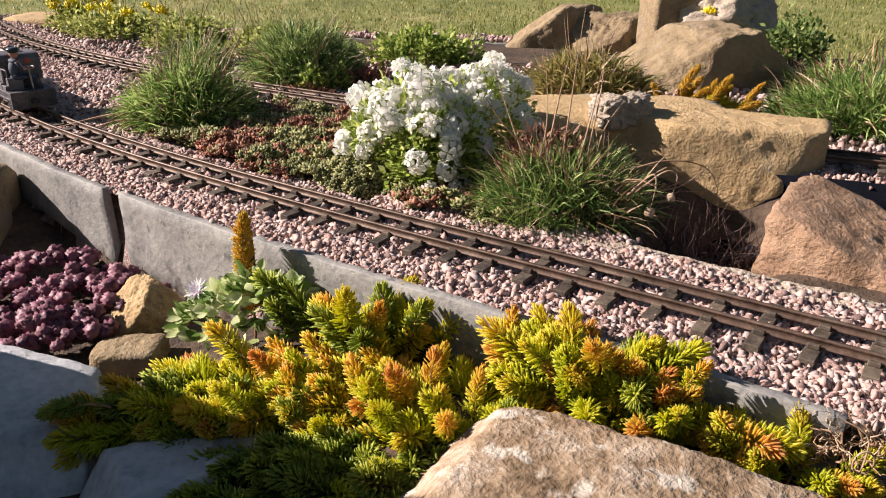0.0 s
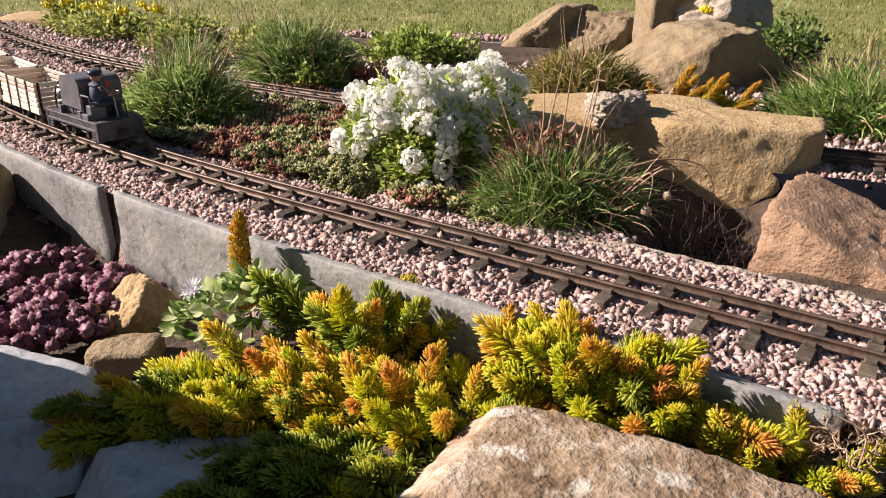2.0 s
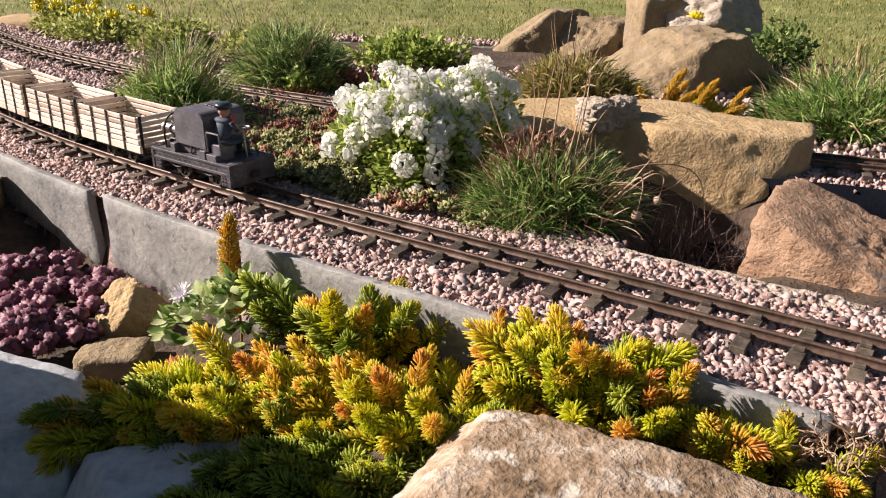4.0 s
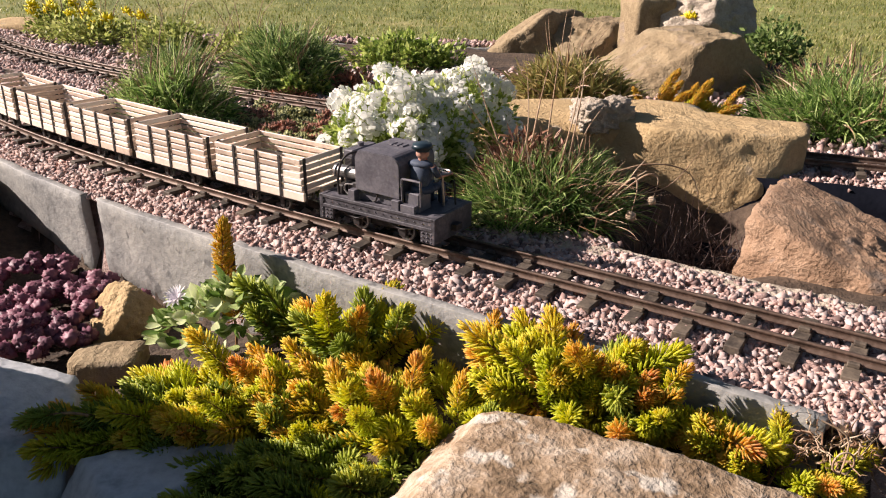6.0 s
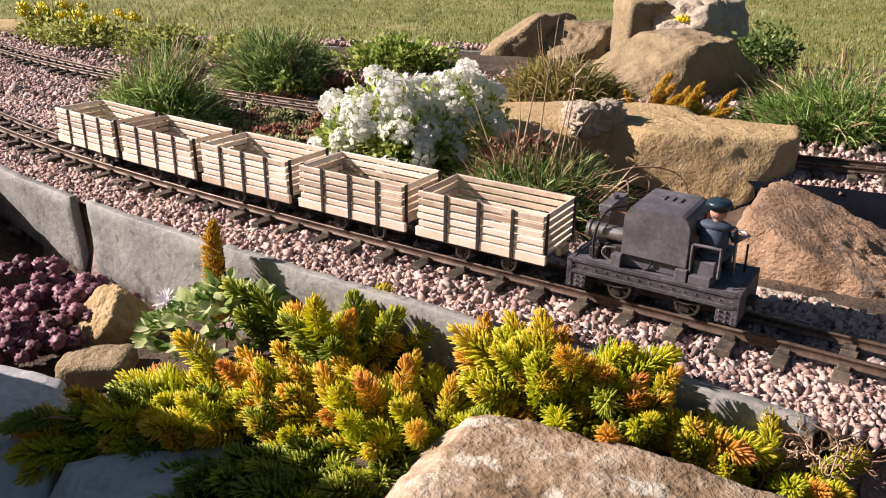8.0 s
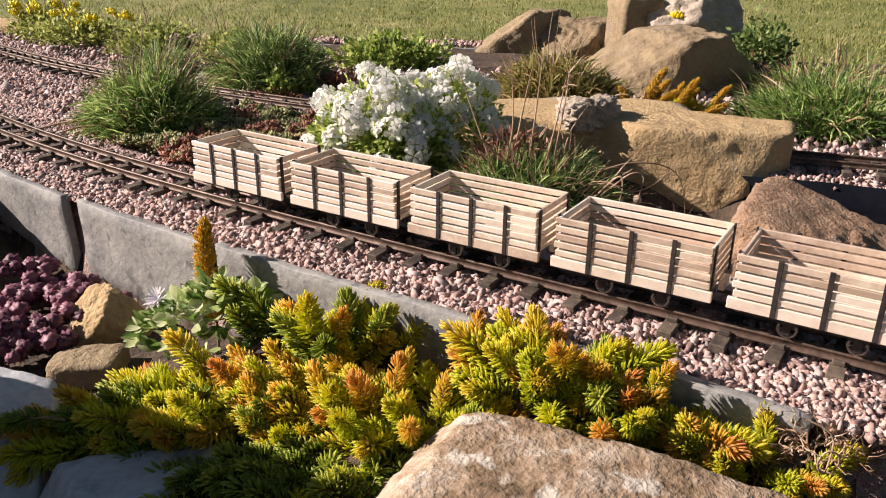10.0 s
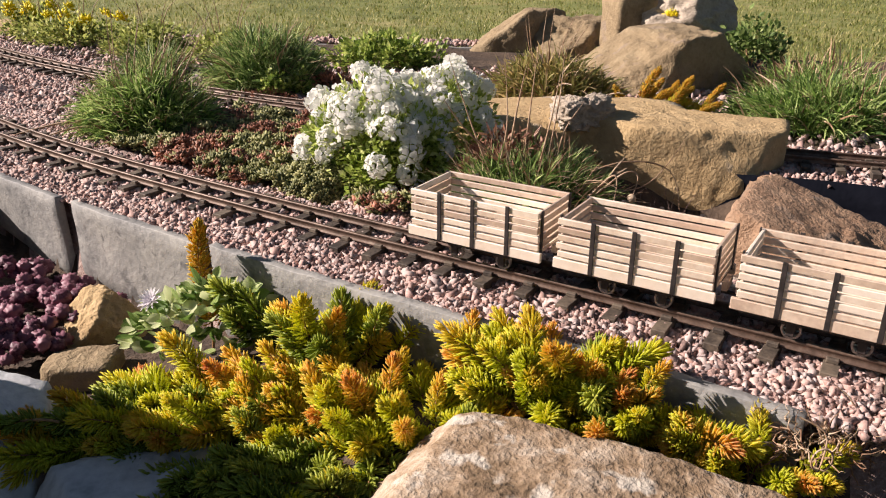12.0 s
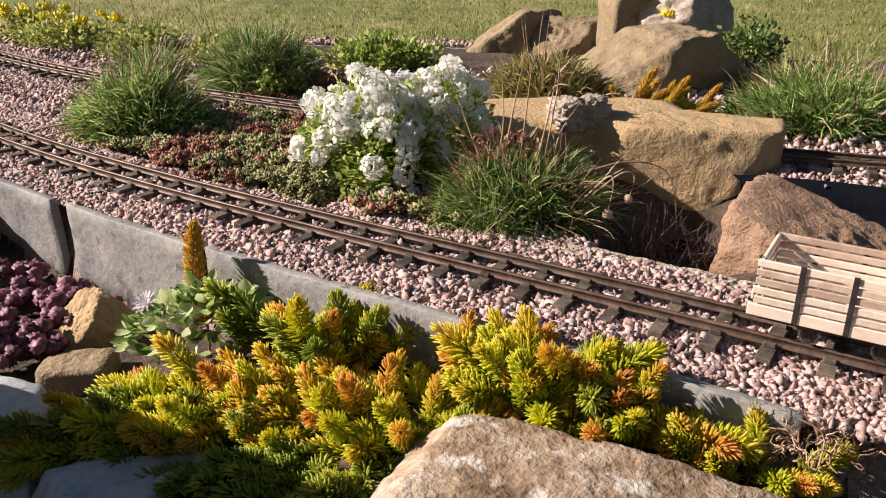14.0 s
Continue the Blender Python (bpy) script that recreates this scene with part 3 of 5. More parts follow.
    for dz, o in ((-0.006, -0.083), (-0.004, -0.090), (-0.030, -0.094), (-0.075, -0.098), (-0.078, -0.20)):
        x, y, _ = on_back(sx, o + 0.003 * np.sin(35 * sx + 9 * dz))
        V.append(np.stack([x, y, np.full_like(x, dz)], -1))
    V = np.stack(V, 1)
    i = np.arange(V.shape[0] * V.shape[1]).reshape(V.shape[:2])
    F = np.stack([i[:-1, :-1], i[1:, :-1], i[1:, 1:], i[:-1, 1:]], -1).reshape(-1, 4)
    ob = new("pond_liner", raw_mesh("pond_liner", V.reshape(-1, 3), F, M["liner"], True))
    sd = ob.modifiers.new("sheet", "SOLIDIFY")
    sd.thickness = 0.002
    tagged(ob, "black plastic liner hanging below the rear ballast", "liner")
    rr = random.Random(5)
    for k in range(9):
        rock("pebble", (0.47 + 0.045 * k * 0.6 + rr.uniform(-0.01, 0.01), 0.825 - 0.012 * k + rr.uniform(-0.02, 0.02), -0.06), (rr.uniform(0.025, 0.04), rr.uniform(0.02, 0.03), rr.uniform(0.02, 0.028)),
             rr.uniform(0, 180), M["bluestone"], "grey pebble in the dark hollow", [], 70 + k, 0.05, 3, category="pebble")


build_stones()


# ---- train ----
def ring_wheel(r, w, y):
    """A spoked wheel in the x-z plane at y."""
    bm = bmesh.new()
    n = 20
    for ri, ro, y0, y1 in ((r * 0.78, r, y - w / 2, y + w / 2), (0.0, r * 0.28, y - w * 0.7, y + w * 0.7)):
        vs = []
        for i in range(n):
            a = 2 * math.pi * i / n
            vs.append([bm.verts.new((rr * math.cos(a), yy, rr * math.sin(a))) for rr, yy in ((ro, y0), (ro, y1), (max(ri, 1e-4), y1), (max(ri, 1e-4), y0))])
        for i in range(n):
            a, b = vs[i], vs[(i + 1) % n]
            for j in range(4):
                bm.faces.new((a[j], a[(j + 1) % 4], b[(j + 1) % 4], b[j]))
    for i in range(6):
        a = math.pi * i / 3
        cyl(bm, (0.2 * r * math.cos(a), y, 0.2 * r * math.sin(a)), (0.85 * r * math.cos(a), y, 0.85 * r * math.sin(a)), r * 0.09, n=5)
    return bm


def wheelset(parent, x, r):
    bm = ring_wheel(r, 0.003, -0.0165)
    me = bpy.data.meshes.new("tmp")
    b2 = ring_wheel(r, 0.003, 0.0165)
    b2.to_mesh(me)
    b2.free()
    bm.from_mesh(me)
    bpy.data.meshes.remove(me)
    cyl(bm, (0, -0.021, 0), (0, 0.021, 0), 0.0013, n=8)
    return part("wheelset", (bm, M["steel"]), parent, "spoked metal wheels on an axle", pose(x, 0, 0.0066 + r))


WAGON_HALF, WHEEL_R, LOCO_R = 0.061, 0.0068, 0.0095


def build_wagon():
    w = thing("slatted_wagon", "pale wooden slatted open wagon with black iron straps", "model wagon", group="wagons of the train")
    rng = random.Random(2)

    def plank(*b):
        return part("plank", boxes(M["wood"], b), w)

    for sgn in (-1, 1):
        y0, y1 = sorted((sgn * 0.0285, sgn * 0.0310))
        plank(-0.0615, 0.0605, y0 - 0.0004, y1 + 0.0004, 0.0250, 0.0332)
        for i in range(5):
            z = 0.0345 + i * 0.00645
            plank(-0.0590 + rng.uniform(-0.0008, 0.0008), 0.0575 + rng.uniform(-0.0008, 0.0008), y0, y1, z, z + 0.0047 + rng.uniform(0, 0.0003))
        for x in (-0.031, 0.0, 0.031):
            a, b = sorted((sgn * 0.0312, sgn * 0.0322))
            part("strap", boxes(M["black"], (x - 0.0017, x + 0.0017, a, b, 0.0255, 0.0665), bevel=0.0002), w, "black iron strap")
    for sx in (-1, 1):
        for i in range(5):
            z = 0.0345 + i * 0.00645
            a, b = sorted((sx * 0.0555, sx * 0.0578))
            plank(a, b, -0.0284, 0.0284, z, z + 0.0050)
        for y in (-0.0262, 0.0262):
            a, b = sorted((sx * 0.0580, sx * 0.0592))
            part("strap", boxes(M["black"], (a, b, y - 0.0017, y + 0.0017, 0.030, 0.0665), bevel=0.0002), w, "black iron strap")
        a, b = sorted((sx * 0.0592, sx * 0.0635))
        part("buffer_block", boxes(M["wood"], (a, b, -0.008, 0.008, 0.0262, 0.0335)), w)
        part("coupling", boxes(M["black"], (*sorted((sx * 0.058, sx * 0.0665)), -0.0015, 0.0015, 0.0215, 0.0238)), w, "black metal coupling bar")
    part("floor", boxes(M["wood"], (-0.0575, 0.0575, -0.0283, 0.0283, 0.0300, 0.0330)), w)
    part("underframe", boxes(M["black"], (-0.056, 0.056, 0.021, 0.0245, 0.0205, 0.0298), (-0.056, 0.056, -0.0245, -0.021, 0.0205, 0.0298), (-0.030, -0.014, -0.0238, 0.0238, 0.0225, 0.0296), (0.014, 0.030, -0.0238, 0.0238, 0.0225, 0.0296)), w, "black metal underframe")
    for x in (-0.022, 0.022):
        for y in (-0.0208, 0.0208):
            part("axle_box", boxes(M["black"], (x - 0.0028, x + 0.0028, y - 0.0015, y + 0.0015, 0.0105, 0.0215), (x - 0.0065, x + 0.0065, y - 0.001, y + 0.001, 0.0178, 0.0205)), w, "black axle box with a leaf spring")
    for x in (-0.022, 0.022):
        wheelset(w, x, WHEEL_R)
    return w


def tube_bm(points, r, n=8):
    """A bent pipe through points, as a bmesh."""
    V, F = tubes([np.array(points)], [r], n, taper=False)
    bm = bmesh.new()
    vs = [bm.verts.new(v) for v in V]
    for f in F:
        bm.faces.new([vs[i] for i in f])
    return bm


def bend(points, n=24):
    """A smooth line through a few points."""
    p = np.array(points, float)
    t = np.linspace(0, len(p) - 1, n)
    out = []
    for u in t:
        i = min(int(u), len(p) - 2)
        f = u - i
        p0, p1, p2, p3 = p[max(i - 1, 0)], p[i], p[i + 1], p[min(i + 2, len(p) - 1)]
        out.append(0.5 * (2 * p1 + (p2 - p0) * f + (2 * p0 - 5 * p1 + 4 * p2 - p3) * f * f + (3 * p1 - p0 - 3 * p2 + p3) * f ** 3))
    return np.array(out)


def extrude_profile(profile, y0, y1, material, bevel=0.0006):
    """A shape drawn in x and z, carried from y0 to y1."""
    bm = bmesh.new()
    f = bm.faces.new([bm.verts.new((x, y0, z)) for x, z in profile])
    r = bmesh.ops.extrude_face_region(bm, geom=[f])
    bmesh.ops.translate(bm, verts=[v for v in r["geom"] if isinstance(v, bmesh.types.BMVert)], vec=(0, y1 - y0, 0))
    bmesh.ops.recalc_face_normals(bm, faces=bm.faces)
    if bevel:
        bmesh.ops.bevel(bm, geom=[e for e in bm.edges if len(e.link_faces) == 2 and e.calc_face_angle() > 0.9], offset=bevel, segments=2, affect="EDGES")
    return bm, material


def build_loco():
    e = thing("locomotive", "weathered dark grey model petrol locomotive with an open driving seat", "model locomotive")
    G = M["loco"]
    part("footplate", boxes(G, (-0.062, 0.062, -0.029, 0.029, 0.0345, 0.0370)), e)
    for sgn in (-1, 1):
        y0, y1 = sorted((sgn * 0.0262, sgn * 0.0305))
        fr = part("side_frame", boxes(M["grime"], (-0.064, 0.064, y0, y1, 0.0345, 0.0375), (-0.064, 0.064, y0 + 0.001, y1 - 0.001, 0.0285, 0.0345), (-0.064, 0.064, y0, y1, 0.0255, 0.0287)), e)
        for i in range(15):
            bm = bmesh.new()
            bmesh.ops.create_icosphere(bm, subdivisions=1, radius=0.0007, matrix=Matrix.Translation((-0.059 + i * 0.00845, sgn * 0.0300, 0.0315)))
            part("rivet", (bm, G), fr)
        for sx in (-1, 1):
            x0, x1 = sorted((sx * 0.0635, sx * 0.0490))
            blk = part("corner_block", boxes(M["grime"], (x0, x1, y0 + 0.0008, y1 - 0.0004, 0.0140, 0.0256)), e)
            for i in range(3):
                for j in range(3):
                    bm = bmesh.new()
                    bmesh.ops.create_icosphere(bm, subdivisions=1, radius=0.0010, matrix=Matrix.Translation((x0 + 0.0025 + i * 0.0047, sgn * 0.0301, 0.0160 + j * 0.0037)))
                    part("rivet", (bm, G), blk)
    for sx in (-1, 1):
        a, b = sorted((sx * 0.0600, sx * 0.0645))
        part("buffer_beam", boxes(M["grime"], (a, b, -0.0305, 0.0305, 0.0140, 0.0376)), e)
        part("coupling", boxes(M["black"], (*sorted((sx * 0.0645, sx * 0.0705)), -0.005, 0.005, 0.0205, 0.0265)), e, "black coupling pocket")
    part("gearbox", boxes(M["black"], (-0.045, 0.045, -0.013, 0.013, 0.0125, 0.0344)), e, "black underside casing")
    for x in (-0.026, 0.026):
        for sgn in (-1, 1):
            part("axle_box", boxes(M["black"], (x - 0.0035, x + 0.0035, sgn * 0.0225 - 0.002, sgn * 0.0225 + 0.002, 0.0125, 0.0255)), e)
            bm = tube_bm(bend([(x - 0.014, sgn * 0.0262, 0.0245), (x, sgn * 0.0262, 0.0205), (x + 0.014, sgn * 0.0262, 0.0245)], 9), 0.0013, 6)
            part("leaf_spring", (bm, M["black"]), e)
    # engine casing and hood
    part("engine_casing", boxes(G, (-0.0245, 0.0225, -0.0215, 0.0215, 0.0370, 0.0510), bevel=0.001), e)
    arc = [(0.0240 - 0.011 + 0.011 * math.sin(a), 0.0845 - 0.011 + 0.011 * math.cos(a)) for a in np.linspace(0, math.pi / 2, 7)]
    hood = [(-0.0250, 0.0475), (-0.0250, 0.0775), (-0.0210, 0.0845)] + arc + [(0.0240, 0.0465)]
    part("hood", extrude_profile(hood, -0.0255, 0.0300, G), e, "dark grey sheet-metal engine hood")
    for i in range(3):
        part("louvre", boxes(G, (-0.010 + i * 0.0062, -0.0055 + i * 0.0062, 0.004, 0.014, 0.0843, 0.0855)), e)
    part("tool_box", boxes(G, (0.0170, 0.0255, -0.0288, -0.0216, 0.0372, 0.0462)), e)
    part("filter_box", boxes(G, (-0.031, -0.0235, -0.0290, -0.0215, 0.0372, 0.0470)), e)
    rad = part("radiator", boxes(G, (-0.050, -0.041, -0.009, 0.0265, 0.0372, 0.0760), (-0.051, -0.040, -0.0095, 0.0270, 0.0700, 0.0770), bevel=0.001), e)
    for i in range(14):
        part("fin", boxes(M["black"], (-0.0512, -0.0500, -0.0075 + i * 0.0024, -0.0062 + i * 0.0024, 0.0500, 0.0695), (-0.0500, -0.0410, -0.0099, -0.0091, 0.050 + i * 0.0014, 0.0507 + i * 0.0014), bevel=0), rad)
    bm = cyl(bmesh.new(), (-0.0455, 0.0095, 0.0765), (-0.0455, 0.0095, 0.0805), 0.003, n=14)
    part("filler_cap", (bm, G), rad)
    bm = bmesh.new()
    cyl(bm, (-0.0540, -0.0130, 0.0575), (-0.0230, -0.0130, 0.0575), 0.0058, n=20)
    cyl(bm, (-0.0560, -0.0130, 0.0575), (-0.0535, -0.0130, 0.0575), 0.0068, n=20)
    cyl(bm, (-0.0430, -0.0130, 0.0575), (-0.0415, -0.0130, 0.0575), 0.0066, n=20)
    part("exhaust_silencer", (bm, M["steel"]), e, "dull steel exhaust silencer")
    part("hose", (tube_bm(bend([(-0.0475, -0.0215, 0.0375), (-0.0475, -0.0225, 0.055), (-0.0445, -0.0190, 0.0700), (-0.0400, -0.0100, 0.0755), (-0.0320, 0.004, 0.0750)]), 0.0011), M["black"]), e, "black rubber hose")
    part("copper_pipe", (tube_bm(bend([(-0.0440, -0.0040, 0.0730), (-0.034, -0.006, 0.0725), (-0.0245, -0.006, 0.0715)]), 0.0008), surf("copper", [(0.3, (0.45, 0.20, 0.11)), (0.7, (0.65, 0.33, 0.20))], 90, 0.4, 0.1, 0.0002, metal=0.8)), e, "thin copper pipe")
    part("fuel_pipe", (tube_bm(bend([(-0.0300, -0.0220, 0.0500), (-0.0380, -0.0230, 0.0490), (-0.0400, -0.0220, 0.0430), (-0.0330, -0.0225, 0.0385)]), 0.0009), M["steel"]), e)
    part("fuel_pipe", (tube_bm(bend([(-0.006, -0.0220, 0.0490), (-0.002, -0.0232, 0.0455), (-0.004, -0.0230, 0.0400), (-0.008, -0.0225, 0.0385)]), 0.0009), M["black"]), e)
    part("engine_block", boxes(M["black"], (-0.040, -0.0245, -0.018, -0.006, 0.0370, 0.0505), (-0.0520, -0.0440, -0.0200, -0.0090, 0.0370, 0.0460), bevel=0.001), e)
    # driving position
    st = part("seat", boxes(G, (0.0280, 0.0430, -0.0230, -0.0040, 0.0370, 0.0540), bevel=0.0008), e)
    part("step", boxes(G, (0.0270, 0.0420, -0.0285, -0.0228, 0.0372, 0.0440)), st)
    part("armrest", (tube_bm(bend([(0.0265, -0.0240, 0.0440), (0.0265, -0.0250, 0.0640), (0.0290, -0.0250, 0.0660), (0.0440, -0.0250, 0.0660), (0.0460, -0.0250, 0.0640), (0.0460, -0.0240, 0.0440)]), 0.0011), G), st)
    part("steering_column", (cyl(bmesh.new(), (0.0500, 0.006, 0.0370), (0.0490, 0.004, 0.0690), 0.0012, n=8), M["steel"]), e)
    bm = bmesh.new()
    V, F = tubes([np.array([(0.0490 + 0.0075 * math.cos(a), 0.004 + 0.0075 * math.sin(a), 0.0692) for a in np.linspace(0, 2 * math.pi, 25)])], [0.0009], 6, taper=False)
    vs = [bm.verts.new(v) for v in V]
    for f in F:
        bm.faces.new([vs[i] for i in f])
    for a in (0, 2.09, 4.19):
        cyl(bm, (0.0490, 0.004, 0.0692), (0.0490 + 0.0075 * math.cos(a), 0.004 + 0.0075 * math.sin(a), 0.0692), 0.0006, n=5)
    part("brake_wheel", (bm, M["steel"]), e, "bright metal handwheel on a column")
    part("lever", (cyl(bmesh.new(), (0.0560, 0.016, 0.0370), (0.0560, 0.013, 0.0600), 0.0009, n=6), M["black"]), e)
    bm = cyl(bmesh.new(), (0.0238, 0.012, 0.0740), (0.0253, 0.012, 0.0740), 0.0040, n=18)
    part("badge", (bm, surf("red_paint", [(0.3, (0.35, 0.03, 0.03)), (0.7, (0.5, 0.07, 0.06))], 60, 0.4, 0.1, 0.0002)), e, "round red badge on the hood's end")
    for x in (-0.026, 0.026):
        wheelset(e, x, LOCO_R)
    return e


def build_driver():
    """A small seated figure in blue with a peaked cap, kept to plain rounded forms."""
    bm = bmesh.new()

    def blob(c, r, turn=(0, 0, 0), sub=3):
        bmesh.ops.create_icosphere(bm, subdivisions=sub, radius=1, matrix=Matrix.LocRotScale(c, Euler([radians(a) for a in turn]), r))

    blob((0.0350, -0.010, 0.0705), (0.0078, 0.0062, 0.0130), (-6, 0, 0))
    blob((0.0350, -0.0095, 0.0800), (0.0088, 0.0052, 0.0042))
    blob((0.0350, -0.008, 0.0570), (0.0085, 0.0085, 0.0055))
    for sgn in (-1, 1):
        cyl(bm, (0.0350 + sgn * 0.0042, -0.006, 0.0570), (0.0352 + sgn * 0.0045, 0.0080, 0.0560), 0.0038, 0.0032, 10)
        cyl(bm, (0.0352 + sgn * 0.0045, 0.0085, 0.0575), (0.0352 + sgn * 0.0045, 0.0090, 0.0400), 0.0030, 0.0026, 10)
        blob((0.0352 + sgn * 0.0045, 0.0115, 0.0392), (0.0026, 0.0050, 0.0022), sub=2)
        cyl(bm, (0.0350 + sgn * 0.0085, -0.0095, 0.0800), (0.0355 + sgn * 0.0092, -0.004, 0.0690), 0.0027, 0.0023, 10)
        cyl(bm, (0.0355 + sgn * 0.0092, -0.004, 0.0690), ((0.0480 if sgn > 0 else 0.0300), 0.0035, 0.0700), 0.0023, 0.0018, 10)
    n_cloth = len(bm.faces)
    cyl(bm, (0.0350, -0.0092, 0.0820), (0.0350, -0.0088, 0.0870), 0.0028, n=10)
    blob((0.0350, -0.0082, 0.0895), (0.0044, 0.0050, 0.0056))
    blob((0.0490, 0.004, 0.0706), (0.0022, 0.0022, 0.0016), sub=2)
    n_skin = len(bm.faces)
    cyl(bm, (0.0350, -0.0085, 0.0920), (0.0350, -0.0085, 0.0950), 0.0052, 0.0058, 18)
    cyl(bm, (0.0350, -0.0085, 0.0950), (0.0350, -0.0087, 0.0985), 0.0074, 0.0062, 18)
    blob((0.0350, -0.0035, 0.0924), (0.0046, 0.0042, 0.0009), (-14, 0, 0), 2)
    for v in bm.verts:
        v.co = ((v.co.x - 0.035) * 1.32 + 0.0368, (v.co.y + 0.008) * 1.25 - 0.008, (v.co.z - 0.0985) * 0.97 + 0.0955)
    me = bpy.data.meshes.new("driver_figure")
    for i, f in enumerate(bm.faces):
        f.material_index = 0 if i < n_cloth else (1 if i < n_skin else 2)
        f.smooth = True
    bm.to_mesh(me)
    bm.free()
    for m in (M["blue"], surf("painted_skin", [(0.3, (0.32, 0.15, 0.11)), (0.7, (0.5, 0.28, 0.21))], 120, 0.6, 0.1, 0.0002), surf("navy_cap", [(0.3, (0.010, 0.020, 0.030)), (0.7, (0.02, 0.04, 0.055))], 90, 0.35, 0.1, 0.0002)):
        me.materials.append(m)
    return tagged(new("driver_figure", me), "small painted driver figure in blue with a peaked cap", "figurine")


LOCO, DRIVER = build_loco(), build_driver()
WAGON = build_wagon()
WAGONS = [WAGON] + [copy_thing(WAGON, pose(0, 0, 0)) for _ in range(4)]


# ---- plants ----
def green(name, lo, mid, hi, glow=0.3, island=0.7, scale=60, rough=0.5, vary=0.1):
    return surf(name, [(0.2, lo), (0.5, mid), (0.8, hi)], scale, rough, 0.15, 0.0003, 4, vary=vary, island=island, glow=glow, spec=0.3)


P = {
    "grass": green("grass_blade", (0.060, 0.115, 0.028), (0.21, 0.34, 0.065), (0.55, 0.65, 0.25), 0.42),
    "bluegrass": green("fescue_blade", (0.0675, 0.12, 0.033), (0.195, 0.3, 0.075), (0.54, 0.615, 0.255), 0.28),
    "tuft": green("tuft_blade", (0.045, 0.09, 0.022), (0.17, 0.29, 0.058), (0.48, 0.56, 0.21), 0.35),
    "lawn": green("lawn_blade", (0.13, 0.16, 0.035), (0.25, 0.28, 0.065), (0.50, 0.44, 0.19), 0.4),
    "straw": green("dry_stalk", (0.22, 0.12, 0.07), (0.42, 0.27, 0.17), (0.60, 0.46, 0.32), 0.15),
    "twig": green("dead_twig", (0.035, 0.020, 0.016), (0.085, 0.052, 0.042), (0.20, 0.14, 0.12), 0.0),
    "herb": green("herb_leaf", (0.1, 0.163, 0.0312), (0.3, 0.4, 0.075), (0.575, 0.625, 0.188), 0.45),
    "paleherb": green("pale_herb_leaf", (0.156, 0.195, 0.0455), (0.39, 0.442, 0.117), (0.65, 0.65, 0.247), 0.45),
    "midherb": green("bushy_herb_leaf", (0.05, 0.09, 0.025), (0.15, 0.23, 0.06), (0.36, 0.44, 0.15), 0.35),
    "heath": green("heath_leaf", (0.14, 0.15, 0.04), (0.32, 0.31, 0.09), (0.52, 0.39, 0.17), 0.42),
    "rust": green("rusty_leaf", (0.10, 0.045, 0.03), (0.26, 0.12, 0.075), (0.42, 0.24, 0.15), 0.25),
    "petal": green("white_petal", (0.84, 0.83, 0.76), (0.89, 0.88, 0.83), (0.92, 0.91, 0.88), 0.5, 0.2),
    "lilac": green("lilac_petal", (0.76, 0.70, 0.76), (0.85, 0.81, 0.84), (0.90, 0.88, 0.89), 0.3, 0.3),
    "cushionleaf": green("cushion_leaf", (0.20, 0.28, 0.05), (0.46, 0.55, 0.12), (0.72, 0.76, 0.30), 0.5),
    "yellow": green("yellow_petal", (0.78, 0.60, 0.01), (0.86, 0.74, 0.02), (0.90, 0.82, 0.06), 0.3, 0.3),
    "greensedum": green("green_stonecrop_leaf", (0.108, 0.12, 0.042), (0.276, 0.282, 0.108), (0.504, 0.48, 0.216), 0.25),
    "redsedum": green("red_stonecrop_leaf", (0.157, 0.0784, 0.0504), (0.381, 0.179, 0.112), (0.582, 0.269, 0.179), 0.25),
    "purple": green("purple_stonecrop_leaf", (0.040, 0.013, 0.026), (0.105, 0.034, 0.058), (0.27, 0.12, 0.155), 0.15, vary=0.5),
    "leaf": green("broad_leaf", (0.13, 0.22, 0.045), (0.40, 0.52, 0.17), (0.74, 0.78, 0.46), 0.4, 0.25, vary=1.1),
    "shoot": surf("stonecrop_needle", [(0.02, (0.24, 0.33, 0.03)), (0.26, (0.56, 0.62, 0.05)), (0.54, (0.80, 0.78, 0.09)), (0.76, (0.90, 0.65, 0.13)), (0.94, (0.84, 0.43, 0.17))],
                  60, 0.42, 0.1, 0.0003, 4, vary=0.62, contrast=1.0, island=0.16, glow=0.62, axis=(0.0, 0.058), axis_mix=0.45, spec=0.3),
    "shoottall": surf("amber_stonecrop_needle", [(0.1, (0.52, 0.46, 0.05)), (0.5, (0.80, 0.56, 0.08)), (0.9, (0.82, 0.44, 0.12))],
                      60, 0.42, 0.1, 0.0003, 4, contrast=1.2, island=0.4, glow=0.55, spec=0.35),
    "shootgreen": surf("green_stonecrop_needle", [(0.10, (0.12, 0.18, 0.03)), (0.5, (0.32, 0.40, 0.06)), (0.95, (0.66, 0.66, 0.10))],
                       60, 0.45, 0.1, 0.0003, 4, vary=0.4, island=0.16, glow=0.42, axis=(0.0, 0.058), axis_mix=0.6, spec=0.35),
    "stem": green("stonecrop_stem", (0.12, 0.06, 0.03), (0.25, 0.14, 0.07), (0.38, 0.22, 0.10), 0.0),
}


def merge(*vf):
    """Several (V, F) of the same face size as one."""
    V, F, k = [], [], 0
    for v, f in vf:
        V.append(v)
        F.append(f + k)
        k += len(v)
    return np.concatenate(V), np.concatenate(F)


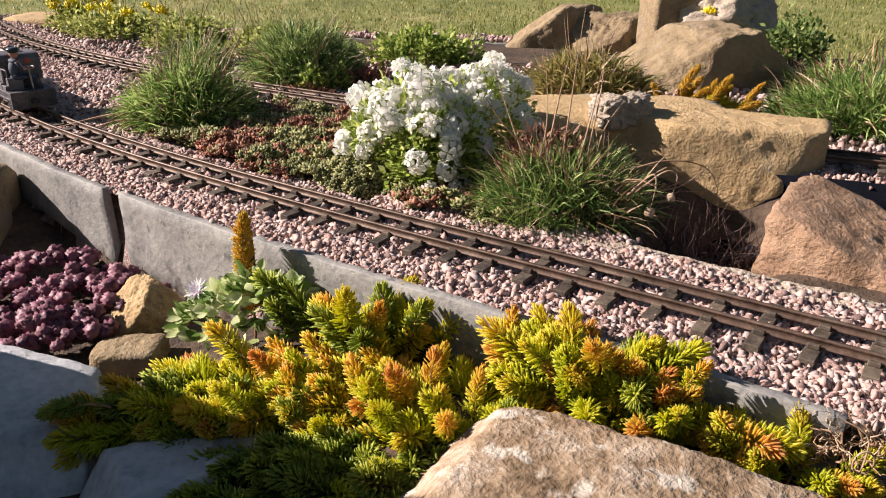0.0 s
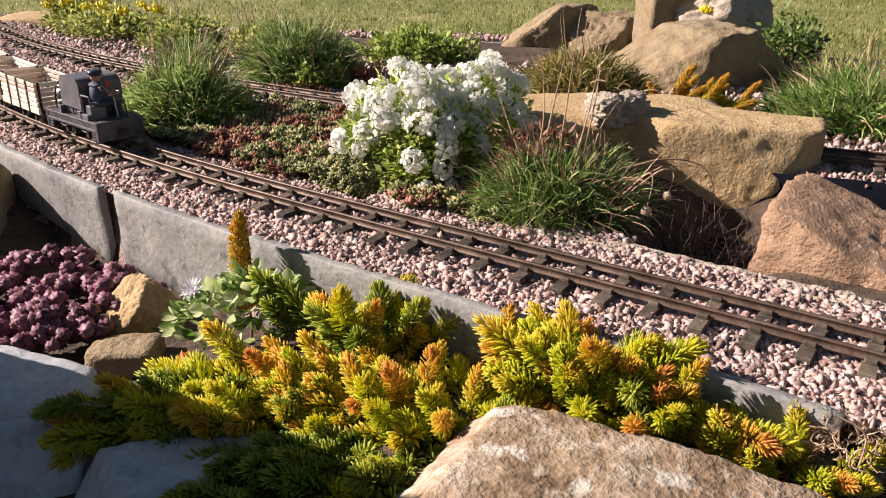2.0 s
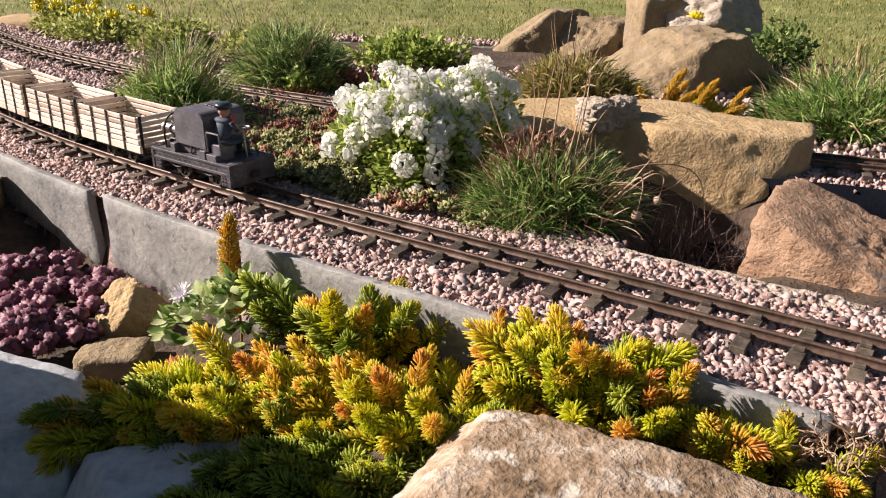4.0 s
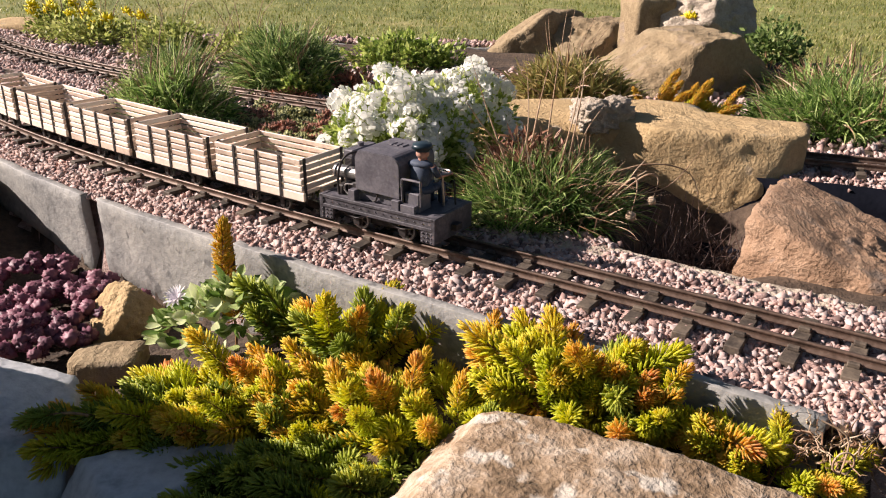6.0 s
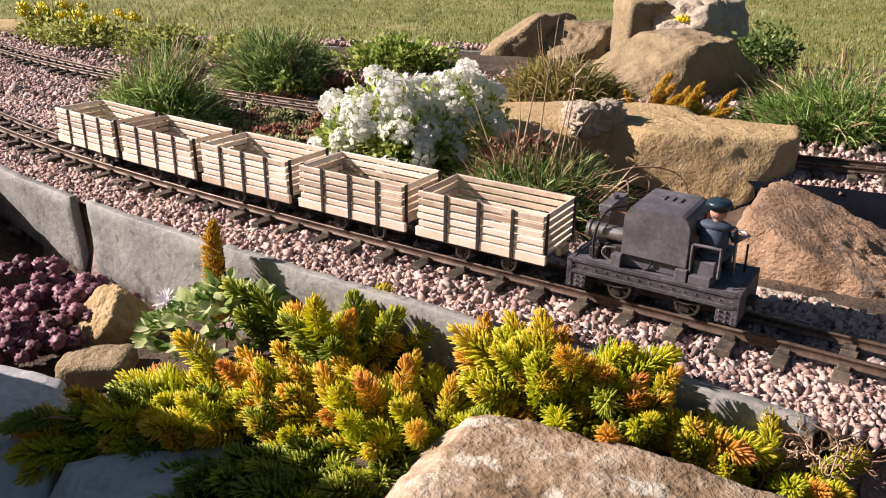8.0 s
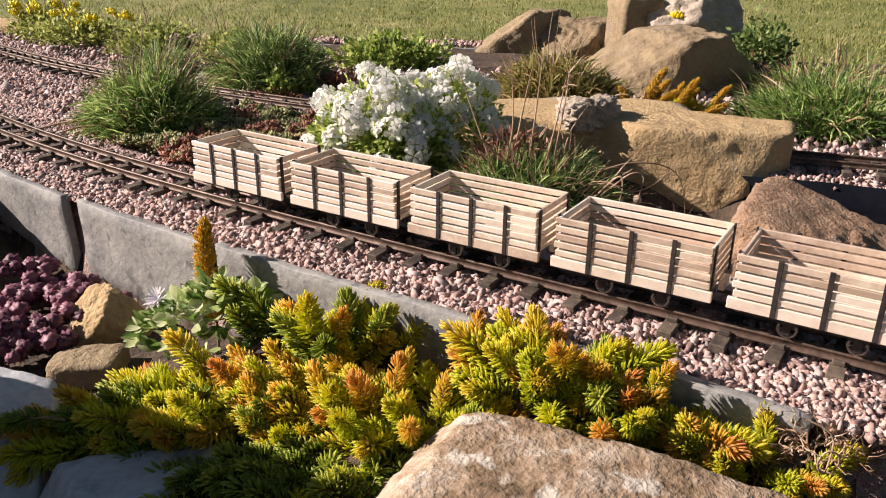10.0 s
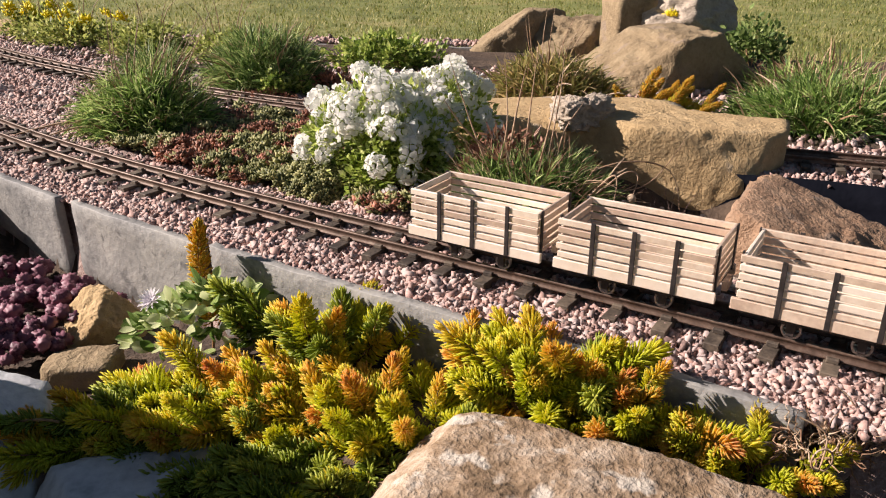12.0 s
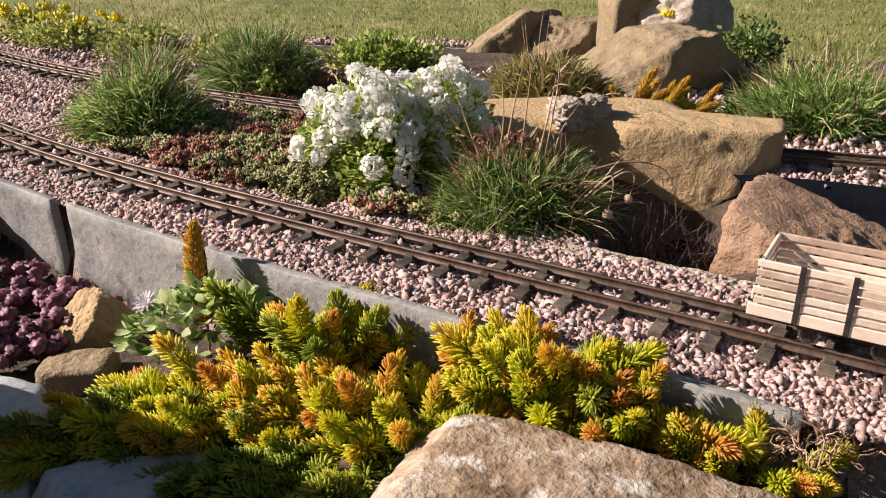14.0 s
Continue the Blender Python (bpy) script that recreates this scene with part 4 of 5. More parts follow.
def blades(rng, n, radius, height, width=0.0022, bend_=70, core=0.5, lean=(0, 0), p=7):
    """Arching, tangled blades from one tuft: V, F."""
    a = rng.uniform(0, 2 * np.pi, n)
    q = np.sqrt(rng.uniform(0, 1, n))
    pos = np.stack([np.cos(a), np.sin(a), np.zeros(n)], -1) * (q * radius * core)[:, None]
    L = height * rng.uniform(0.5, 1.25, n)
    th = np.radians(6 + 48 * q + rng.normal(0, 14, n))
    az = a + rng.normal(0, 0.6, n)
    more = np.radians(bend_ * rng.gamma(2.0, 0.5, n)) / (p - 1)
    twist = rng.normal(0, 0.18, n)
    path = [pos]
    for i in range(1, p):
        d = np.stack([np.sin(th) * np.cos(az), np.sin(th) * np.sin(az), np.cos(th)], -1)
        d[:, :2] += np.array(lean) * i / p
        pos = pos + d * (L / (p - 1))[:, None]
        path.append(pos)
        th, az = th + more * (0.6 + 0.8 * i / p), az + twist
    path = np.stack(path, 1)
    path[..., 2] = np.maximum(path[..., 2], 0.002)
    b = a + np.pi / 2 + rng.normal(0, 0.8, n)
    side = np.stack([np.cos(b), np.sin(b), rng.normal(0, 0.35, n)], -1)
    return ribbons(path, width * rng.uniform(0.6, 1.2, n), side)


def mop(rng, n, rx, ry, h, length, width, p=5):
    """Short curling blades standing out of a dense dome: V, F."""
    u = rng.normal(size=(n, 3))
    u[:, 2] = np.abs(u[:, 2])
    u /= np.linalg.norm(u, axis=1, keepdims=True)
    lump = 1 + 0.13 * np.sin(u[:, 0] * 9 + 3 * u[:, 1]) * np.cos(u[:, 1] * 8 + 2 * u[:, 2])
    base = u * np.array([rx, ry, h]) * (rng.uniform(0.25, 0.86, n) ** 0.6 * lump)[:, None]
    L = length * rng.uniform(0.55, 1.35, n)
    d = u * np.array([0.8, 0.8, 0.5]) + rng.normal(0, 0.38, (n, 3)) + np.array([0, 0, 0.55])
    d /= np.linalg.norm(d, axis=1, keepdims=True)
    fall = rng.uniform(0.1, 0.75, n)
    path = [base]
    for i in range(1, p):
        d = d - np.array([0, 0, 1.0]) * (fall * (0.2 + 0.35 * i / p))[:, None] + rng.normal(0, 0.07, (n, 3))
        d /= np.linalg.norm(d, axis=1, keepdims=True)
        path.append(path[-1] + d * (L / (p - 1))[:, None])
    path = np.stack(path, 1)
    path[..., 2] = np.maximum(path[..., 2], 0.002)
    return ribbons(path, width * rng.uniform(0.6, 1.2, n), np.cross(d, rng.normal(size=(n, 3))))


def mop_tussock(name, place, rx, ry, h, length, n, material, label, seed, width=0.0022, dry=0.1, category="grass tussock"):
    rng = np.random.default_rng(seed)
    root = thing(name, label, category, pose(*place))
    V, F = mop(rng, n, rx, ry, h, length, width)
    part("foliage", raw_mesh("foliage", V, F, material), root)
    if dry:
        V, F = mop(rng, int(n * dry), rx * 1.05, ry * 1.05, h * 1.03, length * 1.3, width * 0.75)
        part("dry_foliage", raw_mesh("dry_foliage", V, F, P["straw"]), root, "withered straw-coloured blades")
    return root


def tussock(name, place, radius, height, n, material, label, seed, width=0.0022, droop=60, oval=1.0, dry=0.12, lean=(0, 0), core=0.45, category="grass tussock"):
    rng = np.random.default_rng(seed)
    root = thing(name, label, category, pose(*place))
    V, F = blades(rng, n, radius, height, width, droop, core, lean)
    V[:, 0] *= oval
    part("foliage", raw_mesh("foliage", V, F, material), root)
    if dry:
        V, F = blades(rng, int(n * dry), radius * 1.05, height, width * 0.8, droop * 1.3, core, lean)
        V[:, 0] *= oval
        part("dry_foliage", raw_mesh("dry_foliage", V, F, P["straw"]), root, "withered straw-coloured blades")
    return root


def stalk(parent, points, r=0.0012, label="dry pinkish stalk", name="stalk", head=0.0):
    path = bend(points, 18)
    V, F = tubes([path], [r], 5)
    st = part(name, raw_mesh(name, V, F, P["straw"], True), parent, label)
    if head:
        hv, hf = ICO2
        rng = np.random.default_rng(int(abs(points[-1][0]) * 1e5))
        part("seed_head", raw_mesh("seed_head", hv * head * rng.uniform(0.7, 1.15, (len(hv), 1)) + path[-1], hf, P["straw"]), st, "withered seed head")
    return st


LEAF_V = np.array([(x * w, y, 0.55 * abs(x) * w + 0.35 * y * y - 0.25 * y) for y, w in ((0, 0.06), (0.25, 0.25), (0.55, 0.34), (0.8, 0.24), (1.0, 0.02)) for x in (-1, 0, 1)])
LEAF_F = np.array([(r * 3 + c, r * 3 + c + 1, r * 3 + c + 4, r * 3 + c + 3) for r in range(4) for c in range(2)])
SMALL_V = np.array([(0, 0, 0), (0.30, 0.45, 0.08), (0, 0.5, 0.0), (-0.30, 0.45, 0.08), (0, 1.0, 0.05)])
SMALL_F = np.array([(0, 1, 4, 2), (0, 2, 4, 3)])


def frames_from(direction, rng, roll=1.0):
    """Turns whose y axis is the direction, with a random roll: (n, 3, 3)."""
    d = direction / np.linalg.norm(direction, axis=1, keepdims=True)
    up = np.tile([0, 0, 1.0], (len(d), 1)) + rng.normal(0, 0.15 * roll, d.shape)
    x = np.cross(d, up)
    x /= np.linalg.norm(x, axis=1, keepdims=True) + 1e-9
    return np.stack([x, d, np.cross(x, d)], -1)


def dome_points(rng, n, rx, ry, h, low=0.0):
    """Points on a dome and their outward directions."""
    u = rng.normal(size=(n * 3, 3))
    u[:, 2] = np.abs(u[:, 2])
    u /= np.linalg.norm(u, axis=1, keepdims=True)
    u = u[u[:, 2] > low][:n]
    return u * np.array([rx, ry, h]), u


def leafy_mound(name, place, rx, ry, h, n, size, material, label, seed, category="plant", fill=0.55):
    """A low bushy plant: many small leaves on and in a dome with an uneven outline, and stems."""
    rng = np.random.default_rng(seed)
    root = thing(name, label, category, pose(*place))
    p, u = dome_points(rng, n, rx, ry, h)
    k = rng.uniform(fill, 1.0, (len(p), 1)) * (1 + 0.22 * np.sin(u[:, :1] * 7 + seed) * np.cos(u[:, 1:2] * 6) + 0.10 * np.sin(u[:, :1] * 19))
    p = p * k
    d = u + rng.normal(0, 0.6, u.shape)
    R = frames_from(d, rng, 3)
    s = size * rng.uniform(0.6, 1.3, (len(p), 1)) * np.ones((1, 3))
    V, F = scatter(SMALL_V, SMALL_F, R, s, p)
    part("foliage", raw_mesh("foliage", V, F, material), root)
    m = max(10, n // 60)
    q, _ = dome_points(rng, m, rx * 0.9, ry * 0.9, h * 0.9)
    t = np.linspace(0, 1, 5)[None, :, None]
    path = q[:, None] * np.array([0.2, 0.2, 0]) * (1 - t) + q[:, None] * t
    V, F = tubes(path, np.full(len(q), size * 0.07), 4)
    part("stems", raw_mesh("stems", V, F, P["stem"]), root)
    return root


def needle():
    """A fleshy needle along y, three-sided, bending up towards its tip."""
    ring = [(math.cos(a), math.sin(a)) for a in (math.pi / 2, math.pi * 7 / 6, math.pi * 11 / 6)]
    V = [(0, 0, 0)] + [(0.95 * x, 0.35, 0.95 * z) for x, z in ring] + [(1.0 * x, 0.78, 1.0 * z + 1.6) for x, z in ring] + [(0, 1, 3.0)]
    F = []
    for i in range(3):
        j = (i + 1) % 3
        F += [(0, j + 1, i + 1), (i + 1, j + 1, j + 4), (i + 1, j + 4, i + 4), (i + 4, j + 4, 7)]
    return np.array(V), np.array(F)


NEEDLE = needle()


def shoot_mesh(seed, length, leaf, n, curve, material):
    """A stonecrop shoot: a bending stem set with fleshy needles, tighter towards the tip."""
    rng = np.random.default_rng(seed)
    t = np.sort(rng.uniform(0.05, 1, n) ** 0.72)
    ang = np.arange(n) * 2.39996 + rng.normal(0, 0.25, n)

    def axis(u):
        return np.stack([curve * length * u ** 2, 0.06 * length * np.sin(4 * u + seed), length * u], -1)

    p = axis(t)
    d = axis(np.minimum(t + 0.02, 1.02)) - axis(t)
    d /= np.linalg.norm(d, axis=1, keepdims=True)
    ex = np.cross(d, [0, 1.0, 0])
    ex /= np.linalg.norm(ex, axis=1, keepdims=True)
    ey = np.cross(d, ex)
    radial = ex * np.cos(ang)[:, None] + ey * np.sin(ang)[:, None]
    open_ = np.radians(80 - 14 * t - 46 * t ** 12 + rng.normal(0, 8, n))[:, None]
    dirn = radial * np.sin(open_) + d * np.cos(open_)
    x = np.cross(dirn, d)
    x /= np.linalg.norm(x, axis=1, keepdims=True) + 1e-9
    R = np.stack([x, dirn, np.cross(x, dirn)], -1)
    L = leaf * rng.uniform(0.85, 1.12, n) * (1 - 0.30 * t ** 10)
    r = 0.00074 * rng.uniform(0.85, 1.2, n)
    S = np.stack([r, L, r], -1)
    V, F = scatter(NEEDLE[0], NEEDLE[1], R, S, p)
    sv, sf = tubes([axis(np.linspace(-0.25, 1, 10))], [0.0012], 5)
    k = len(V)
    F = np.concatenate([F, np.concatenate([sf[:, :3], sf[:, [0, 2, 3]]]) + k])
    V = np.concatenate([V, sv])
    idx = np.concatenate([np.zeros(len(F) - 2 * len(sf), int), np.ones(2 * len(sf), int)])
    return raw_mesh("shoot", V, F, [material, P["stem"]], True, idx)


SHOOTS = {
    "gold": [shoot_mesh(100 + i, 0.036 + 0.006 * (i % 4), 0.0102 + 0.001 * (i % 3), 205, (0.15, 0.35, 0.55)[i % 3], P["shoot"]) for i in range(9)],
    "green": [shoot_mesh(200 + i, 0.038 + 0.006 * (i % 3), 0.0112, 190, (0.2, 0.5)[i % 2], P["shootgreen"]) for i in range(5)],
    "tall": [shoot_mesh(300, 0.092, 0.0112, 400, 0.04, P["shoottall"]), shoot_mesh(301, 0.066, 0.0108, 300, 0.10, P["shoot"])],
}


def mound_z(x, y):
    """The height of the stonecrop's surface before the slates."""
    return -0.067 + 0.020 * smoothstep(-0.28, -0.10, x) + 0.030 * smoothstep(0.54, 0.40, y) * smoothstep(-0.16, 0.06, x)


def on_lichen_rock(x, y):
    u, v = 0.875 * (x - 0.072) - 0.485 * (y - 0.314), 0.485 * (x - 0.072) + 0.875 * (y - 0.314)
    return abs(u) < 0.118 and v < 0.080


def stonecrop(label, cx, cy, rx, ry, n, seed, kind="gold", rise=0.0, tilt=(15, 65), size=(0.85, 1.2), mixed=0.0, facing=None):
    """A stonecrop plant of separate shoots over an oval of ground."""
    rng = random.Random(seed)
    root = thing("stonecrop", label, "stonecrop", pose(cx, cy, float(ground_z(np.array([cx]), np.array([cy]))[0])), "stonecrop before the slates")
    base = root.matrix_basis.inverted()
    for i in range(n):
        a, q = rng.uniform(0, 2 * math.pi), math.sqrt((i + rng.random()) / n)
        x, y = cx + rx * q * math.cos(a), cy + ry * q * math.sin(a)
        set_ = "green" if (kind == "green") != (rng.random() < mixed) else "gold"
        if offsets([x], [y], FRONT)[1][0] > SLATE_O - 0.022 or on_lichen_rock(x, y):
            continue
        lean = rng.uniform(*tilt)
        az = math.degrees(a) + rng.uniform(-50, 50) if facing is None else facing + rng.uniform(-65, 65)
        k = rng.uniform(*size)
        drop = 0.030 + 0.014 * rng.random() - rise
        m = base @ pose(x, y, float(mound_z(x, y)) - drop * math.cos(radians(lean)) ** 0.5, 0, 0, az) @ pose(0, 0, 0, 0, lean, rng.uniform(-25, 25)) @ Matrix.Scale(k, 4)
        part("shoot", rng.choice(SHOOTS[set_]), root, m=m)
    return root


def lone_shoot(parent, x, y, z, lean, az, k, set_="gold", which=0):
    part("shoot", SHOOTS[set_][which], parent, m=parent.matrix_basis.inverted() @ pose(x, y, z, 0, 0, az) @ pose(0, 0, 0, 0, lean, 0) @ Matrix.Scale(k, 4))


def build_stonecrop():
    gold = "golden yellow and orange stonecrop with needle leaves"
    stonecrop("dull amber and green stonecrop trailing towards the rocks", -0.190, 0.484, 0.038, 0.034, 34, 1, "green", mixed=0.5, tilt=(35, 72), rise=0.014, facing=175)
    stonecrop(gold, -0.135, 0.497, 0.058, 0.034, 66, 2, mixed=0.08, tilt=(10, 58), rise=0.010, facing=180)
    stonecrop(gold, -0.050, 0.492, 0.046, 0.038, 58, 3, mixed=0.06, tilt=(8, 55), rise=0.010, facing=200)
    stonecrop(gold, 0.012, 0.470, 0.044, 0.036, 50, 11, mixed=0.06, tilt=(8, 55), rise=0.004)
    stonecrop("dark green stonecrop spreading over the stones", -0.080, 0.418, 0.075, 0.036, 60, 4, "green", mixed=0.10, tilt=(15, 65), rise=-0.004, facing=240)
    a = stonecrop("tall yellow-green stonecrop with upright shoots", -0.062, 0.566, 0.024, 0.013, 18, 5, tilt=(0, 10), size=(1.1, 1.4), rise=0.014, mixed=0.3)
    stonecrop(gold, 0.100, 0.470, 0.036, 0.028, 54, 6, mixed=0.06, tilt=(2, 45), rise=0.034)
    stonecrop("amber stonecrop beside the slate", 0.136, 0.452, 0.020, 0.012, 12, 7, mixed=0.05, tilt=(5, 40), rise=0.032, size=(0.7, 0.95))
    stonecrop("golden stonecrop spilling over the rock's edge", 0.155, 0.430, 0.036, 0.010, 20, 12, mixed=0.05, tilt=(15, 55), size=(0.8, 1.1), rise=0.020, facing=-80)
    stonecrop("amber stonecrop trailing between the rock and the slate", 0.212, 0.396, 0.036, 0.013, 30, 8, mixed=0.1, tilt=(10, 60), size=(0.65, 0.95), rise=0.012)
    e = thing("stonecrop", "bright yellow stonecrop shoots hanging below the rest", "stonecrop", pose(0.222, 0.372, -0.06), "stonecrop before the slates")
    for i in range(5):
        lone_shoot(e, 0.212 + 0.004 * i, 0.372 - 0.002 * (i % 3), -0.066 + 0.003 * (i % 2), 35 + 8 * i, -30 + 25 * (i % 3), 0.72, "gold", i)
    b = thing("stonecrop", "tall amber stonecrop shoot standing before the slate", "stonecrop", pose(-0.176, 0.665, -0.08), "stonecrop before the slates")
    lone_shoot(b, -0.176, 0.650, -0.074, 2, 60, 1.08, "tall", 0)
    lone_shoot(b, -0.165, 0.655, -0.062, 30, -60, 0.9, "gold", 1)
    lone_shoot(b, -0.190, 0.655, -0.054, 50, 200, 0.6, "gold", 4)
    for x, y, z, lean, az, k, c, w in ((-0.112, 0.605, -0.062, 26, 170, 1.45, "green", 4), (-0.120, 0.598, -0.062, 20, 200, 1.1, "green", 0), (-0.006, 0.562, -0.056, 4, 0, 0.90, "gold", 2), (0.053, 0.522, -0.048, 3, 90, 1.0, "gold", 6), (0.074, 0.516, -0.046, 6, 0, 0.95, "gold", 2),
                                       (-0.098, 0.590, -0.06, 14, 160, 1.25, "green", 1), (-0.028, 0.556, -0.055, 3, 0, 1.0, "green", 2), (-0.238, 0.466, -0.040, 78, 178, 0.85, "green", 1)):
        lone_shoot(a, x, y, z, lean, az, k, c, w)
    # small orange stonecrop on the ledge before the boulder
    c = thing("stonecrop", "small orange stonecrop growing below the boulder", "stonecrop", pose(0.40, 1.20, 0.0))
    rng = random.Random(9)
    for i in range(15):
        lone_shoot(c, 0.345 + 0.115 * rng.random(), 1.19 + 0.05 * rng.random(), -0.012, rng.uniform(20, 65), rng.choice((0, 20, 180, -40)) + rng.uniform(-30, 30), *((rng.uniform(0.65, 0.95), "tall", 0) if i % 3 else (rng.uniform(0.9, 1.3), "gold", rng.randrange(5))))


build_stonecrop()


def rosette_shape(rng, leaves, size, squat=0.7, plump=1.0, base=None):
    """A rosette of fat little leaves: V, F."""
    o = np.array([(1, 0, 0), (-1, 0, 0), (0, 1, 0), (0, -1, 0), (0, 0, 1), (0, 0, -1)], float)
    f = np.array([(0, 2, 4), (2, 1, 4), (1, 3, 4), (3, 0, 4), (2, 0, 5), (1, 2, 5), (3, 1, 5), (0, 3, 5)])
    if base is not None:
        o, f = base
    n = leaves
    i = np.arange(n)
    el = np.radians(8 + 78 * (i / n) ** 0.9)
    az = i * 2.39996
    d = np.stack([np.cos(az) * np.cos(el), np.sin(az) * np.cos(el), np.sin(el)], -1)
    p = d * size * np.array([0.62, 0.62, squat * 0.6])
    R = frames_from(d, rng, 0.5)
    S = np.stack([np.full(n, 0.20 * plump), np.full(n, 0.42 if base is None else 0.50), np.full(n, 0.14 * plump)], -1) * size * rng.uniform(0.8, 1.2, (n, 1))
    return scatter(o, f, R, S, p)


def build_carpet():
    """The low stonecrop carpet between the tracks, green and red by patches."""
    rng = np.random.default_rng(77)
    n = 7600
    s, o = rng.uniform(-0.80, -0.20, n), 0.05 + 0.36 * rng.uniform(0, 1, n)
    x, y, _ = on_track(s, o)
    edge = 0.052 + 0.022 * smoothstep(-0.46, -0.40, s) + 0.02 * smoothstep(-0.66, -0.76, s) + 0.010 * np.sin(26 * s) + 0.008 * np.sin(61 * s)
    keep = (o > edge) & (offsets(x, y, BACK)[1] < -0.065) & (((x + 0.385) / 0.08) ** 2 + ((y - 1.14) / 0.06) ** 2 > 0.8) & (x > -0.40 - 0.02 * np.sin(50 * y)) & (o < 0.40)
    x, y = x[keep], y[keep]
    patch = np.array([noise.noise(Vector((a * 13, b * 13, 3.0))) for a, b in zip(x, y)]) + rng.normal(0, 0.22, len(x)) - 0.25 * smoothstep(-0.17, -0.09, x)
    for name, material, mask, label in (("green_stonecrop_carpet", "greensedum", patch < -0.02, "low carpet of olive green stonecrop rosettes"), ("red_stonecrop_carpet", "redsedum", patch >= -0.02, "low carpet of brownish red stonecrop rosettes")):
        px, py = x[mask], y[mask]
        V, F = rosette_shape(rng, 9, 1.0, 0.8, 1.55)
        k = len(px)
        size = rng.uniform(0.006, 0.0105, k)
        a = rng.uniform(0, 6.28, k)
        R = np.zeros((k, 3, 3))
        R[:, 0, 0] = R[:, 1, 1] = np.cos(a)
        R[:, 0, 1], R[:, 1, 0], R[:, 2, 2] = -np.sin(a), np.sin(a), 1
        R = np.einsum("nij,njk->nik", R, np.eye(3) + rng.normal(0, 0.25, (k, 3, 3)))
        hz = -0.008 + rng.uniform(0, 0.009, k) + 0.010 * np.abs(np.sin(px * 47 + 2 * np.sin(py * 31)) * np.sin(py * 41 + 1))
        VV, FF = scatter(V, F, R, size[:, None] * np.ones((1, 3)), np.stack([px, py, hz], -1))
        tagged(new(name, raw_mesh(name, VV, FF, P[material])), label, "stonecrop", kind="stuff")



def build_pearl_mound():
    """A mound of round-leaved green stonecrop at the foot of the white flowers."""
    rng = np.random.default_rng(78)
    V0, F0 = rosette_shape(rng, 9, 1.0, 0.8, 1.5)
    p, u = dome_points(rng, 520, 0.052, 0.046, 0.040)
    n = len(p)
    R = frames_from(u, rng, 2)[:, :, [0, 2, 1]]
    V, F = scatter(V0, F0, R, rng.uniform(0.0055, 0.0085, (n, 1)) * np.ones((1, 3)), p * rng.uniform(0.9, 1.05, (n, 1)))
    tagged(new("green_stonecrop_mound", raw_mesh("green_stonecrop_mound", V, F, P["greensedum"])), "mound of round-leaved green stonecrop below the white flowers", "stonecrop", kind="stuff").matrix_basis = pose(-0.085, 0.868, -0.014)


build_carpet()
build_pearl_mound()


def build_purple():
    rng = np.random.default_rng(31)
    meshes = []
    V0, F0 = icosphere(3)
    for v in range(4):
        # one plump body whose leaves swell out of it in a spiral
        k = np.arange(34 + 2 * v)
        zz = 1 - 1.55 * (k + 0.5) / len(k)
        d = np.stack([np.sqrt(1 - zz * zz) * np.cos(2.39996 * k), np.sqrt(1 - zz * zz) * np.sin(2.39996 * k), zz], -1) + rng.normal(0, 0.07, (len(k), 3))
        d /= np.linalg.norm(d, axis=1, keepdims=True)
        ang = np.arccos(np.clip(V0 @ d.T, -1, 1))
        r = 0.62 + np.max(rng.uniform(0.26, 0.42, len(k)) * np.exp(-(ang / 0.19) ** 4), 1)
        meshes.append(raw_mesh("rosette", V0 * r[:, None] * np.array([0.0100, 0.0100, 0.0092]), F0, P["purple"], True))
    rr = random.Random(4)
    for gi, (cx, cy, rx, ry, n) in enumerate(((-0.42, 0.79, 0.09, 0.055, 84), (-0.355, 0.725, 0.075, 0.05, 84), (-0.47, 0.70, 0.08, 0.06, 70), (-0.365, 0.655, 0.065, 0.04, 52))):
        root = thing("purple_stonecrop", "purple and pinkish stonecrop rosettes below the slates", "stonecrop", pose(cx, cy, -0.10), "purple stonecrop")
        for i in range(n):
            a, q = rr.uniform(0, 6.283), math.sqrt(rr.random())
            x, y = rx * q * math.cos(a), ry * q * math.sin(a)
            if offsets([cx + x], [cy + y], FRONT)[1][0] > SLATE_O - 0.016:
                continue
            z = 0.006 + 0.018 * (1 - q) + rr.uniform(0, 0.012)
            part("rosette", meshes[rr.randrange(4)], root, m=pose(x, y, z, rr.uniform(-35, 25), rr.uniform(-30, 30), rr.uniform(0, 360)) @ Matrix.Scale(rr.uniform(0.7, 1.15), 4))


build_purple()


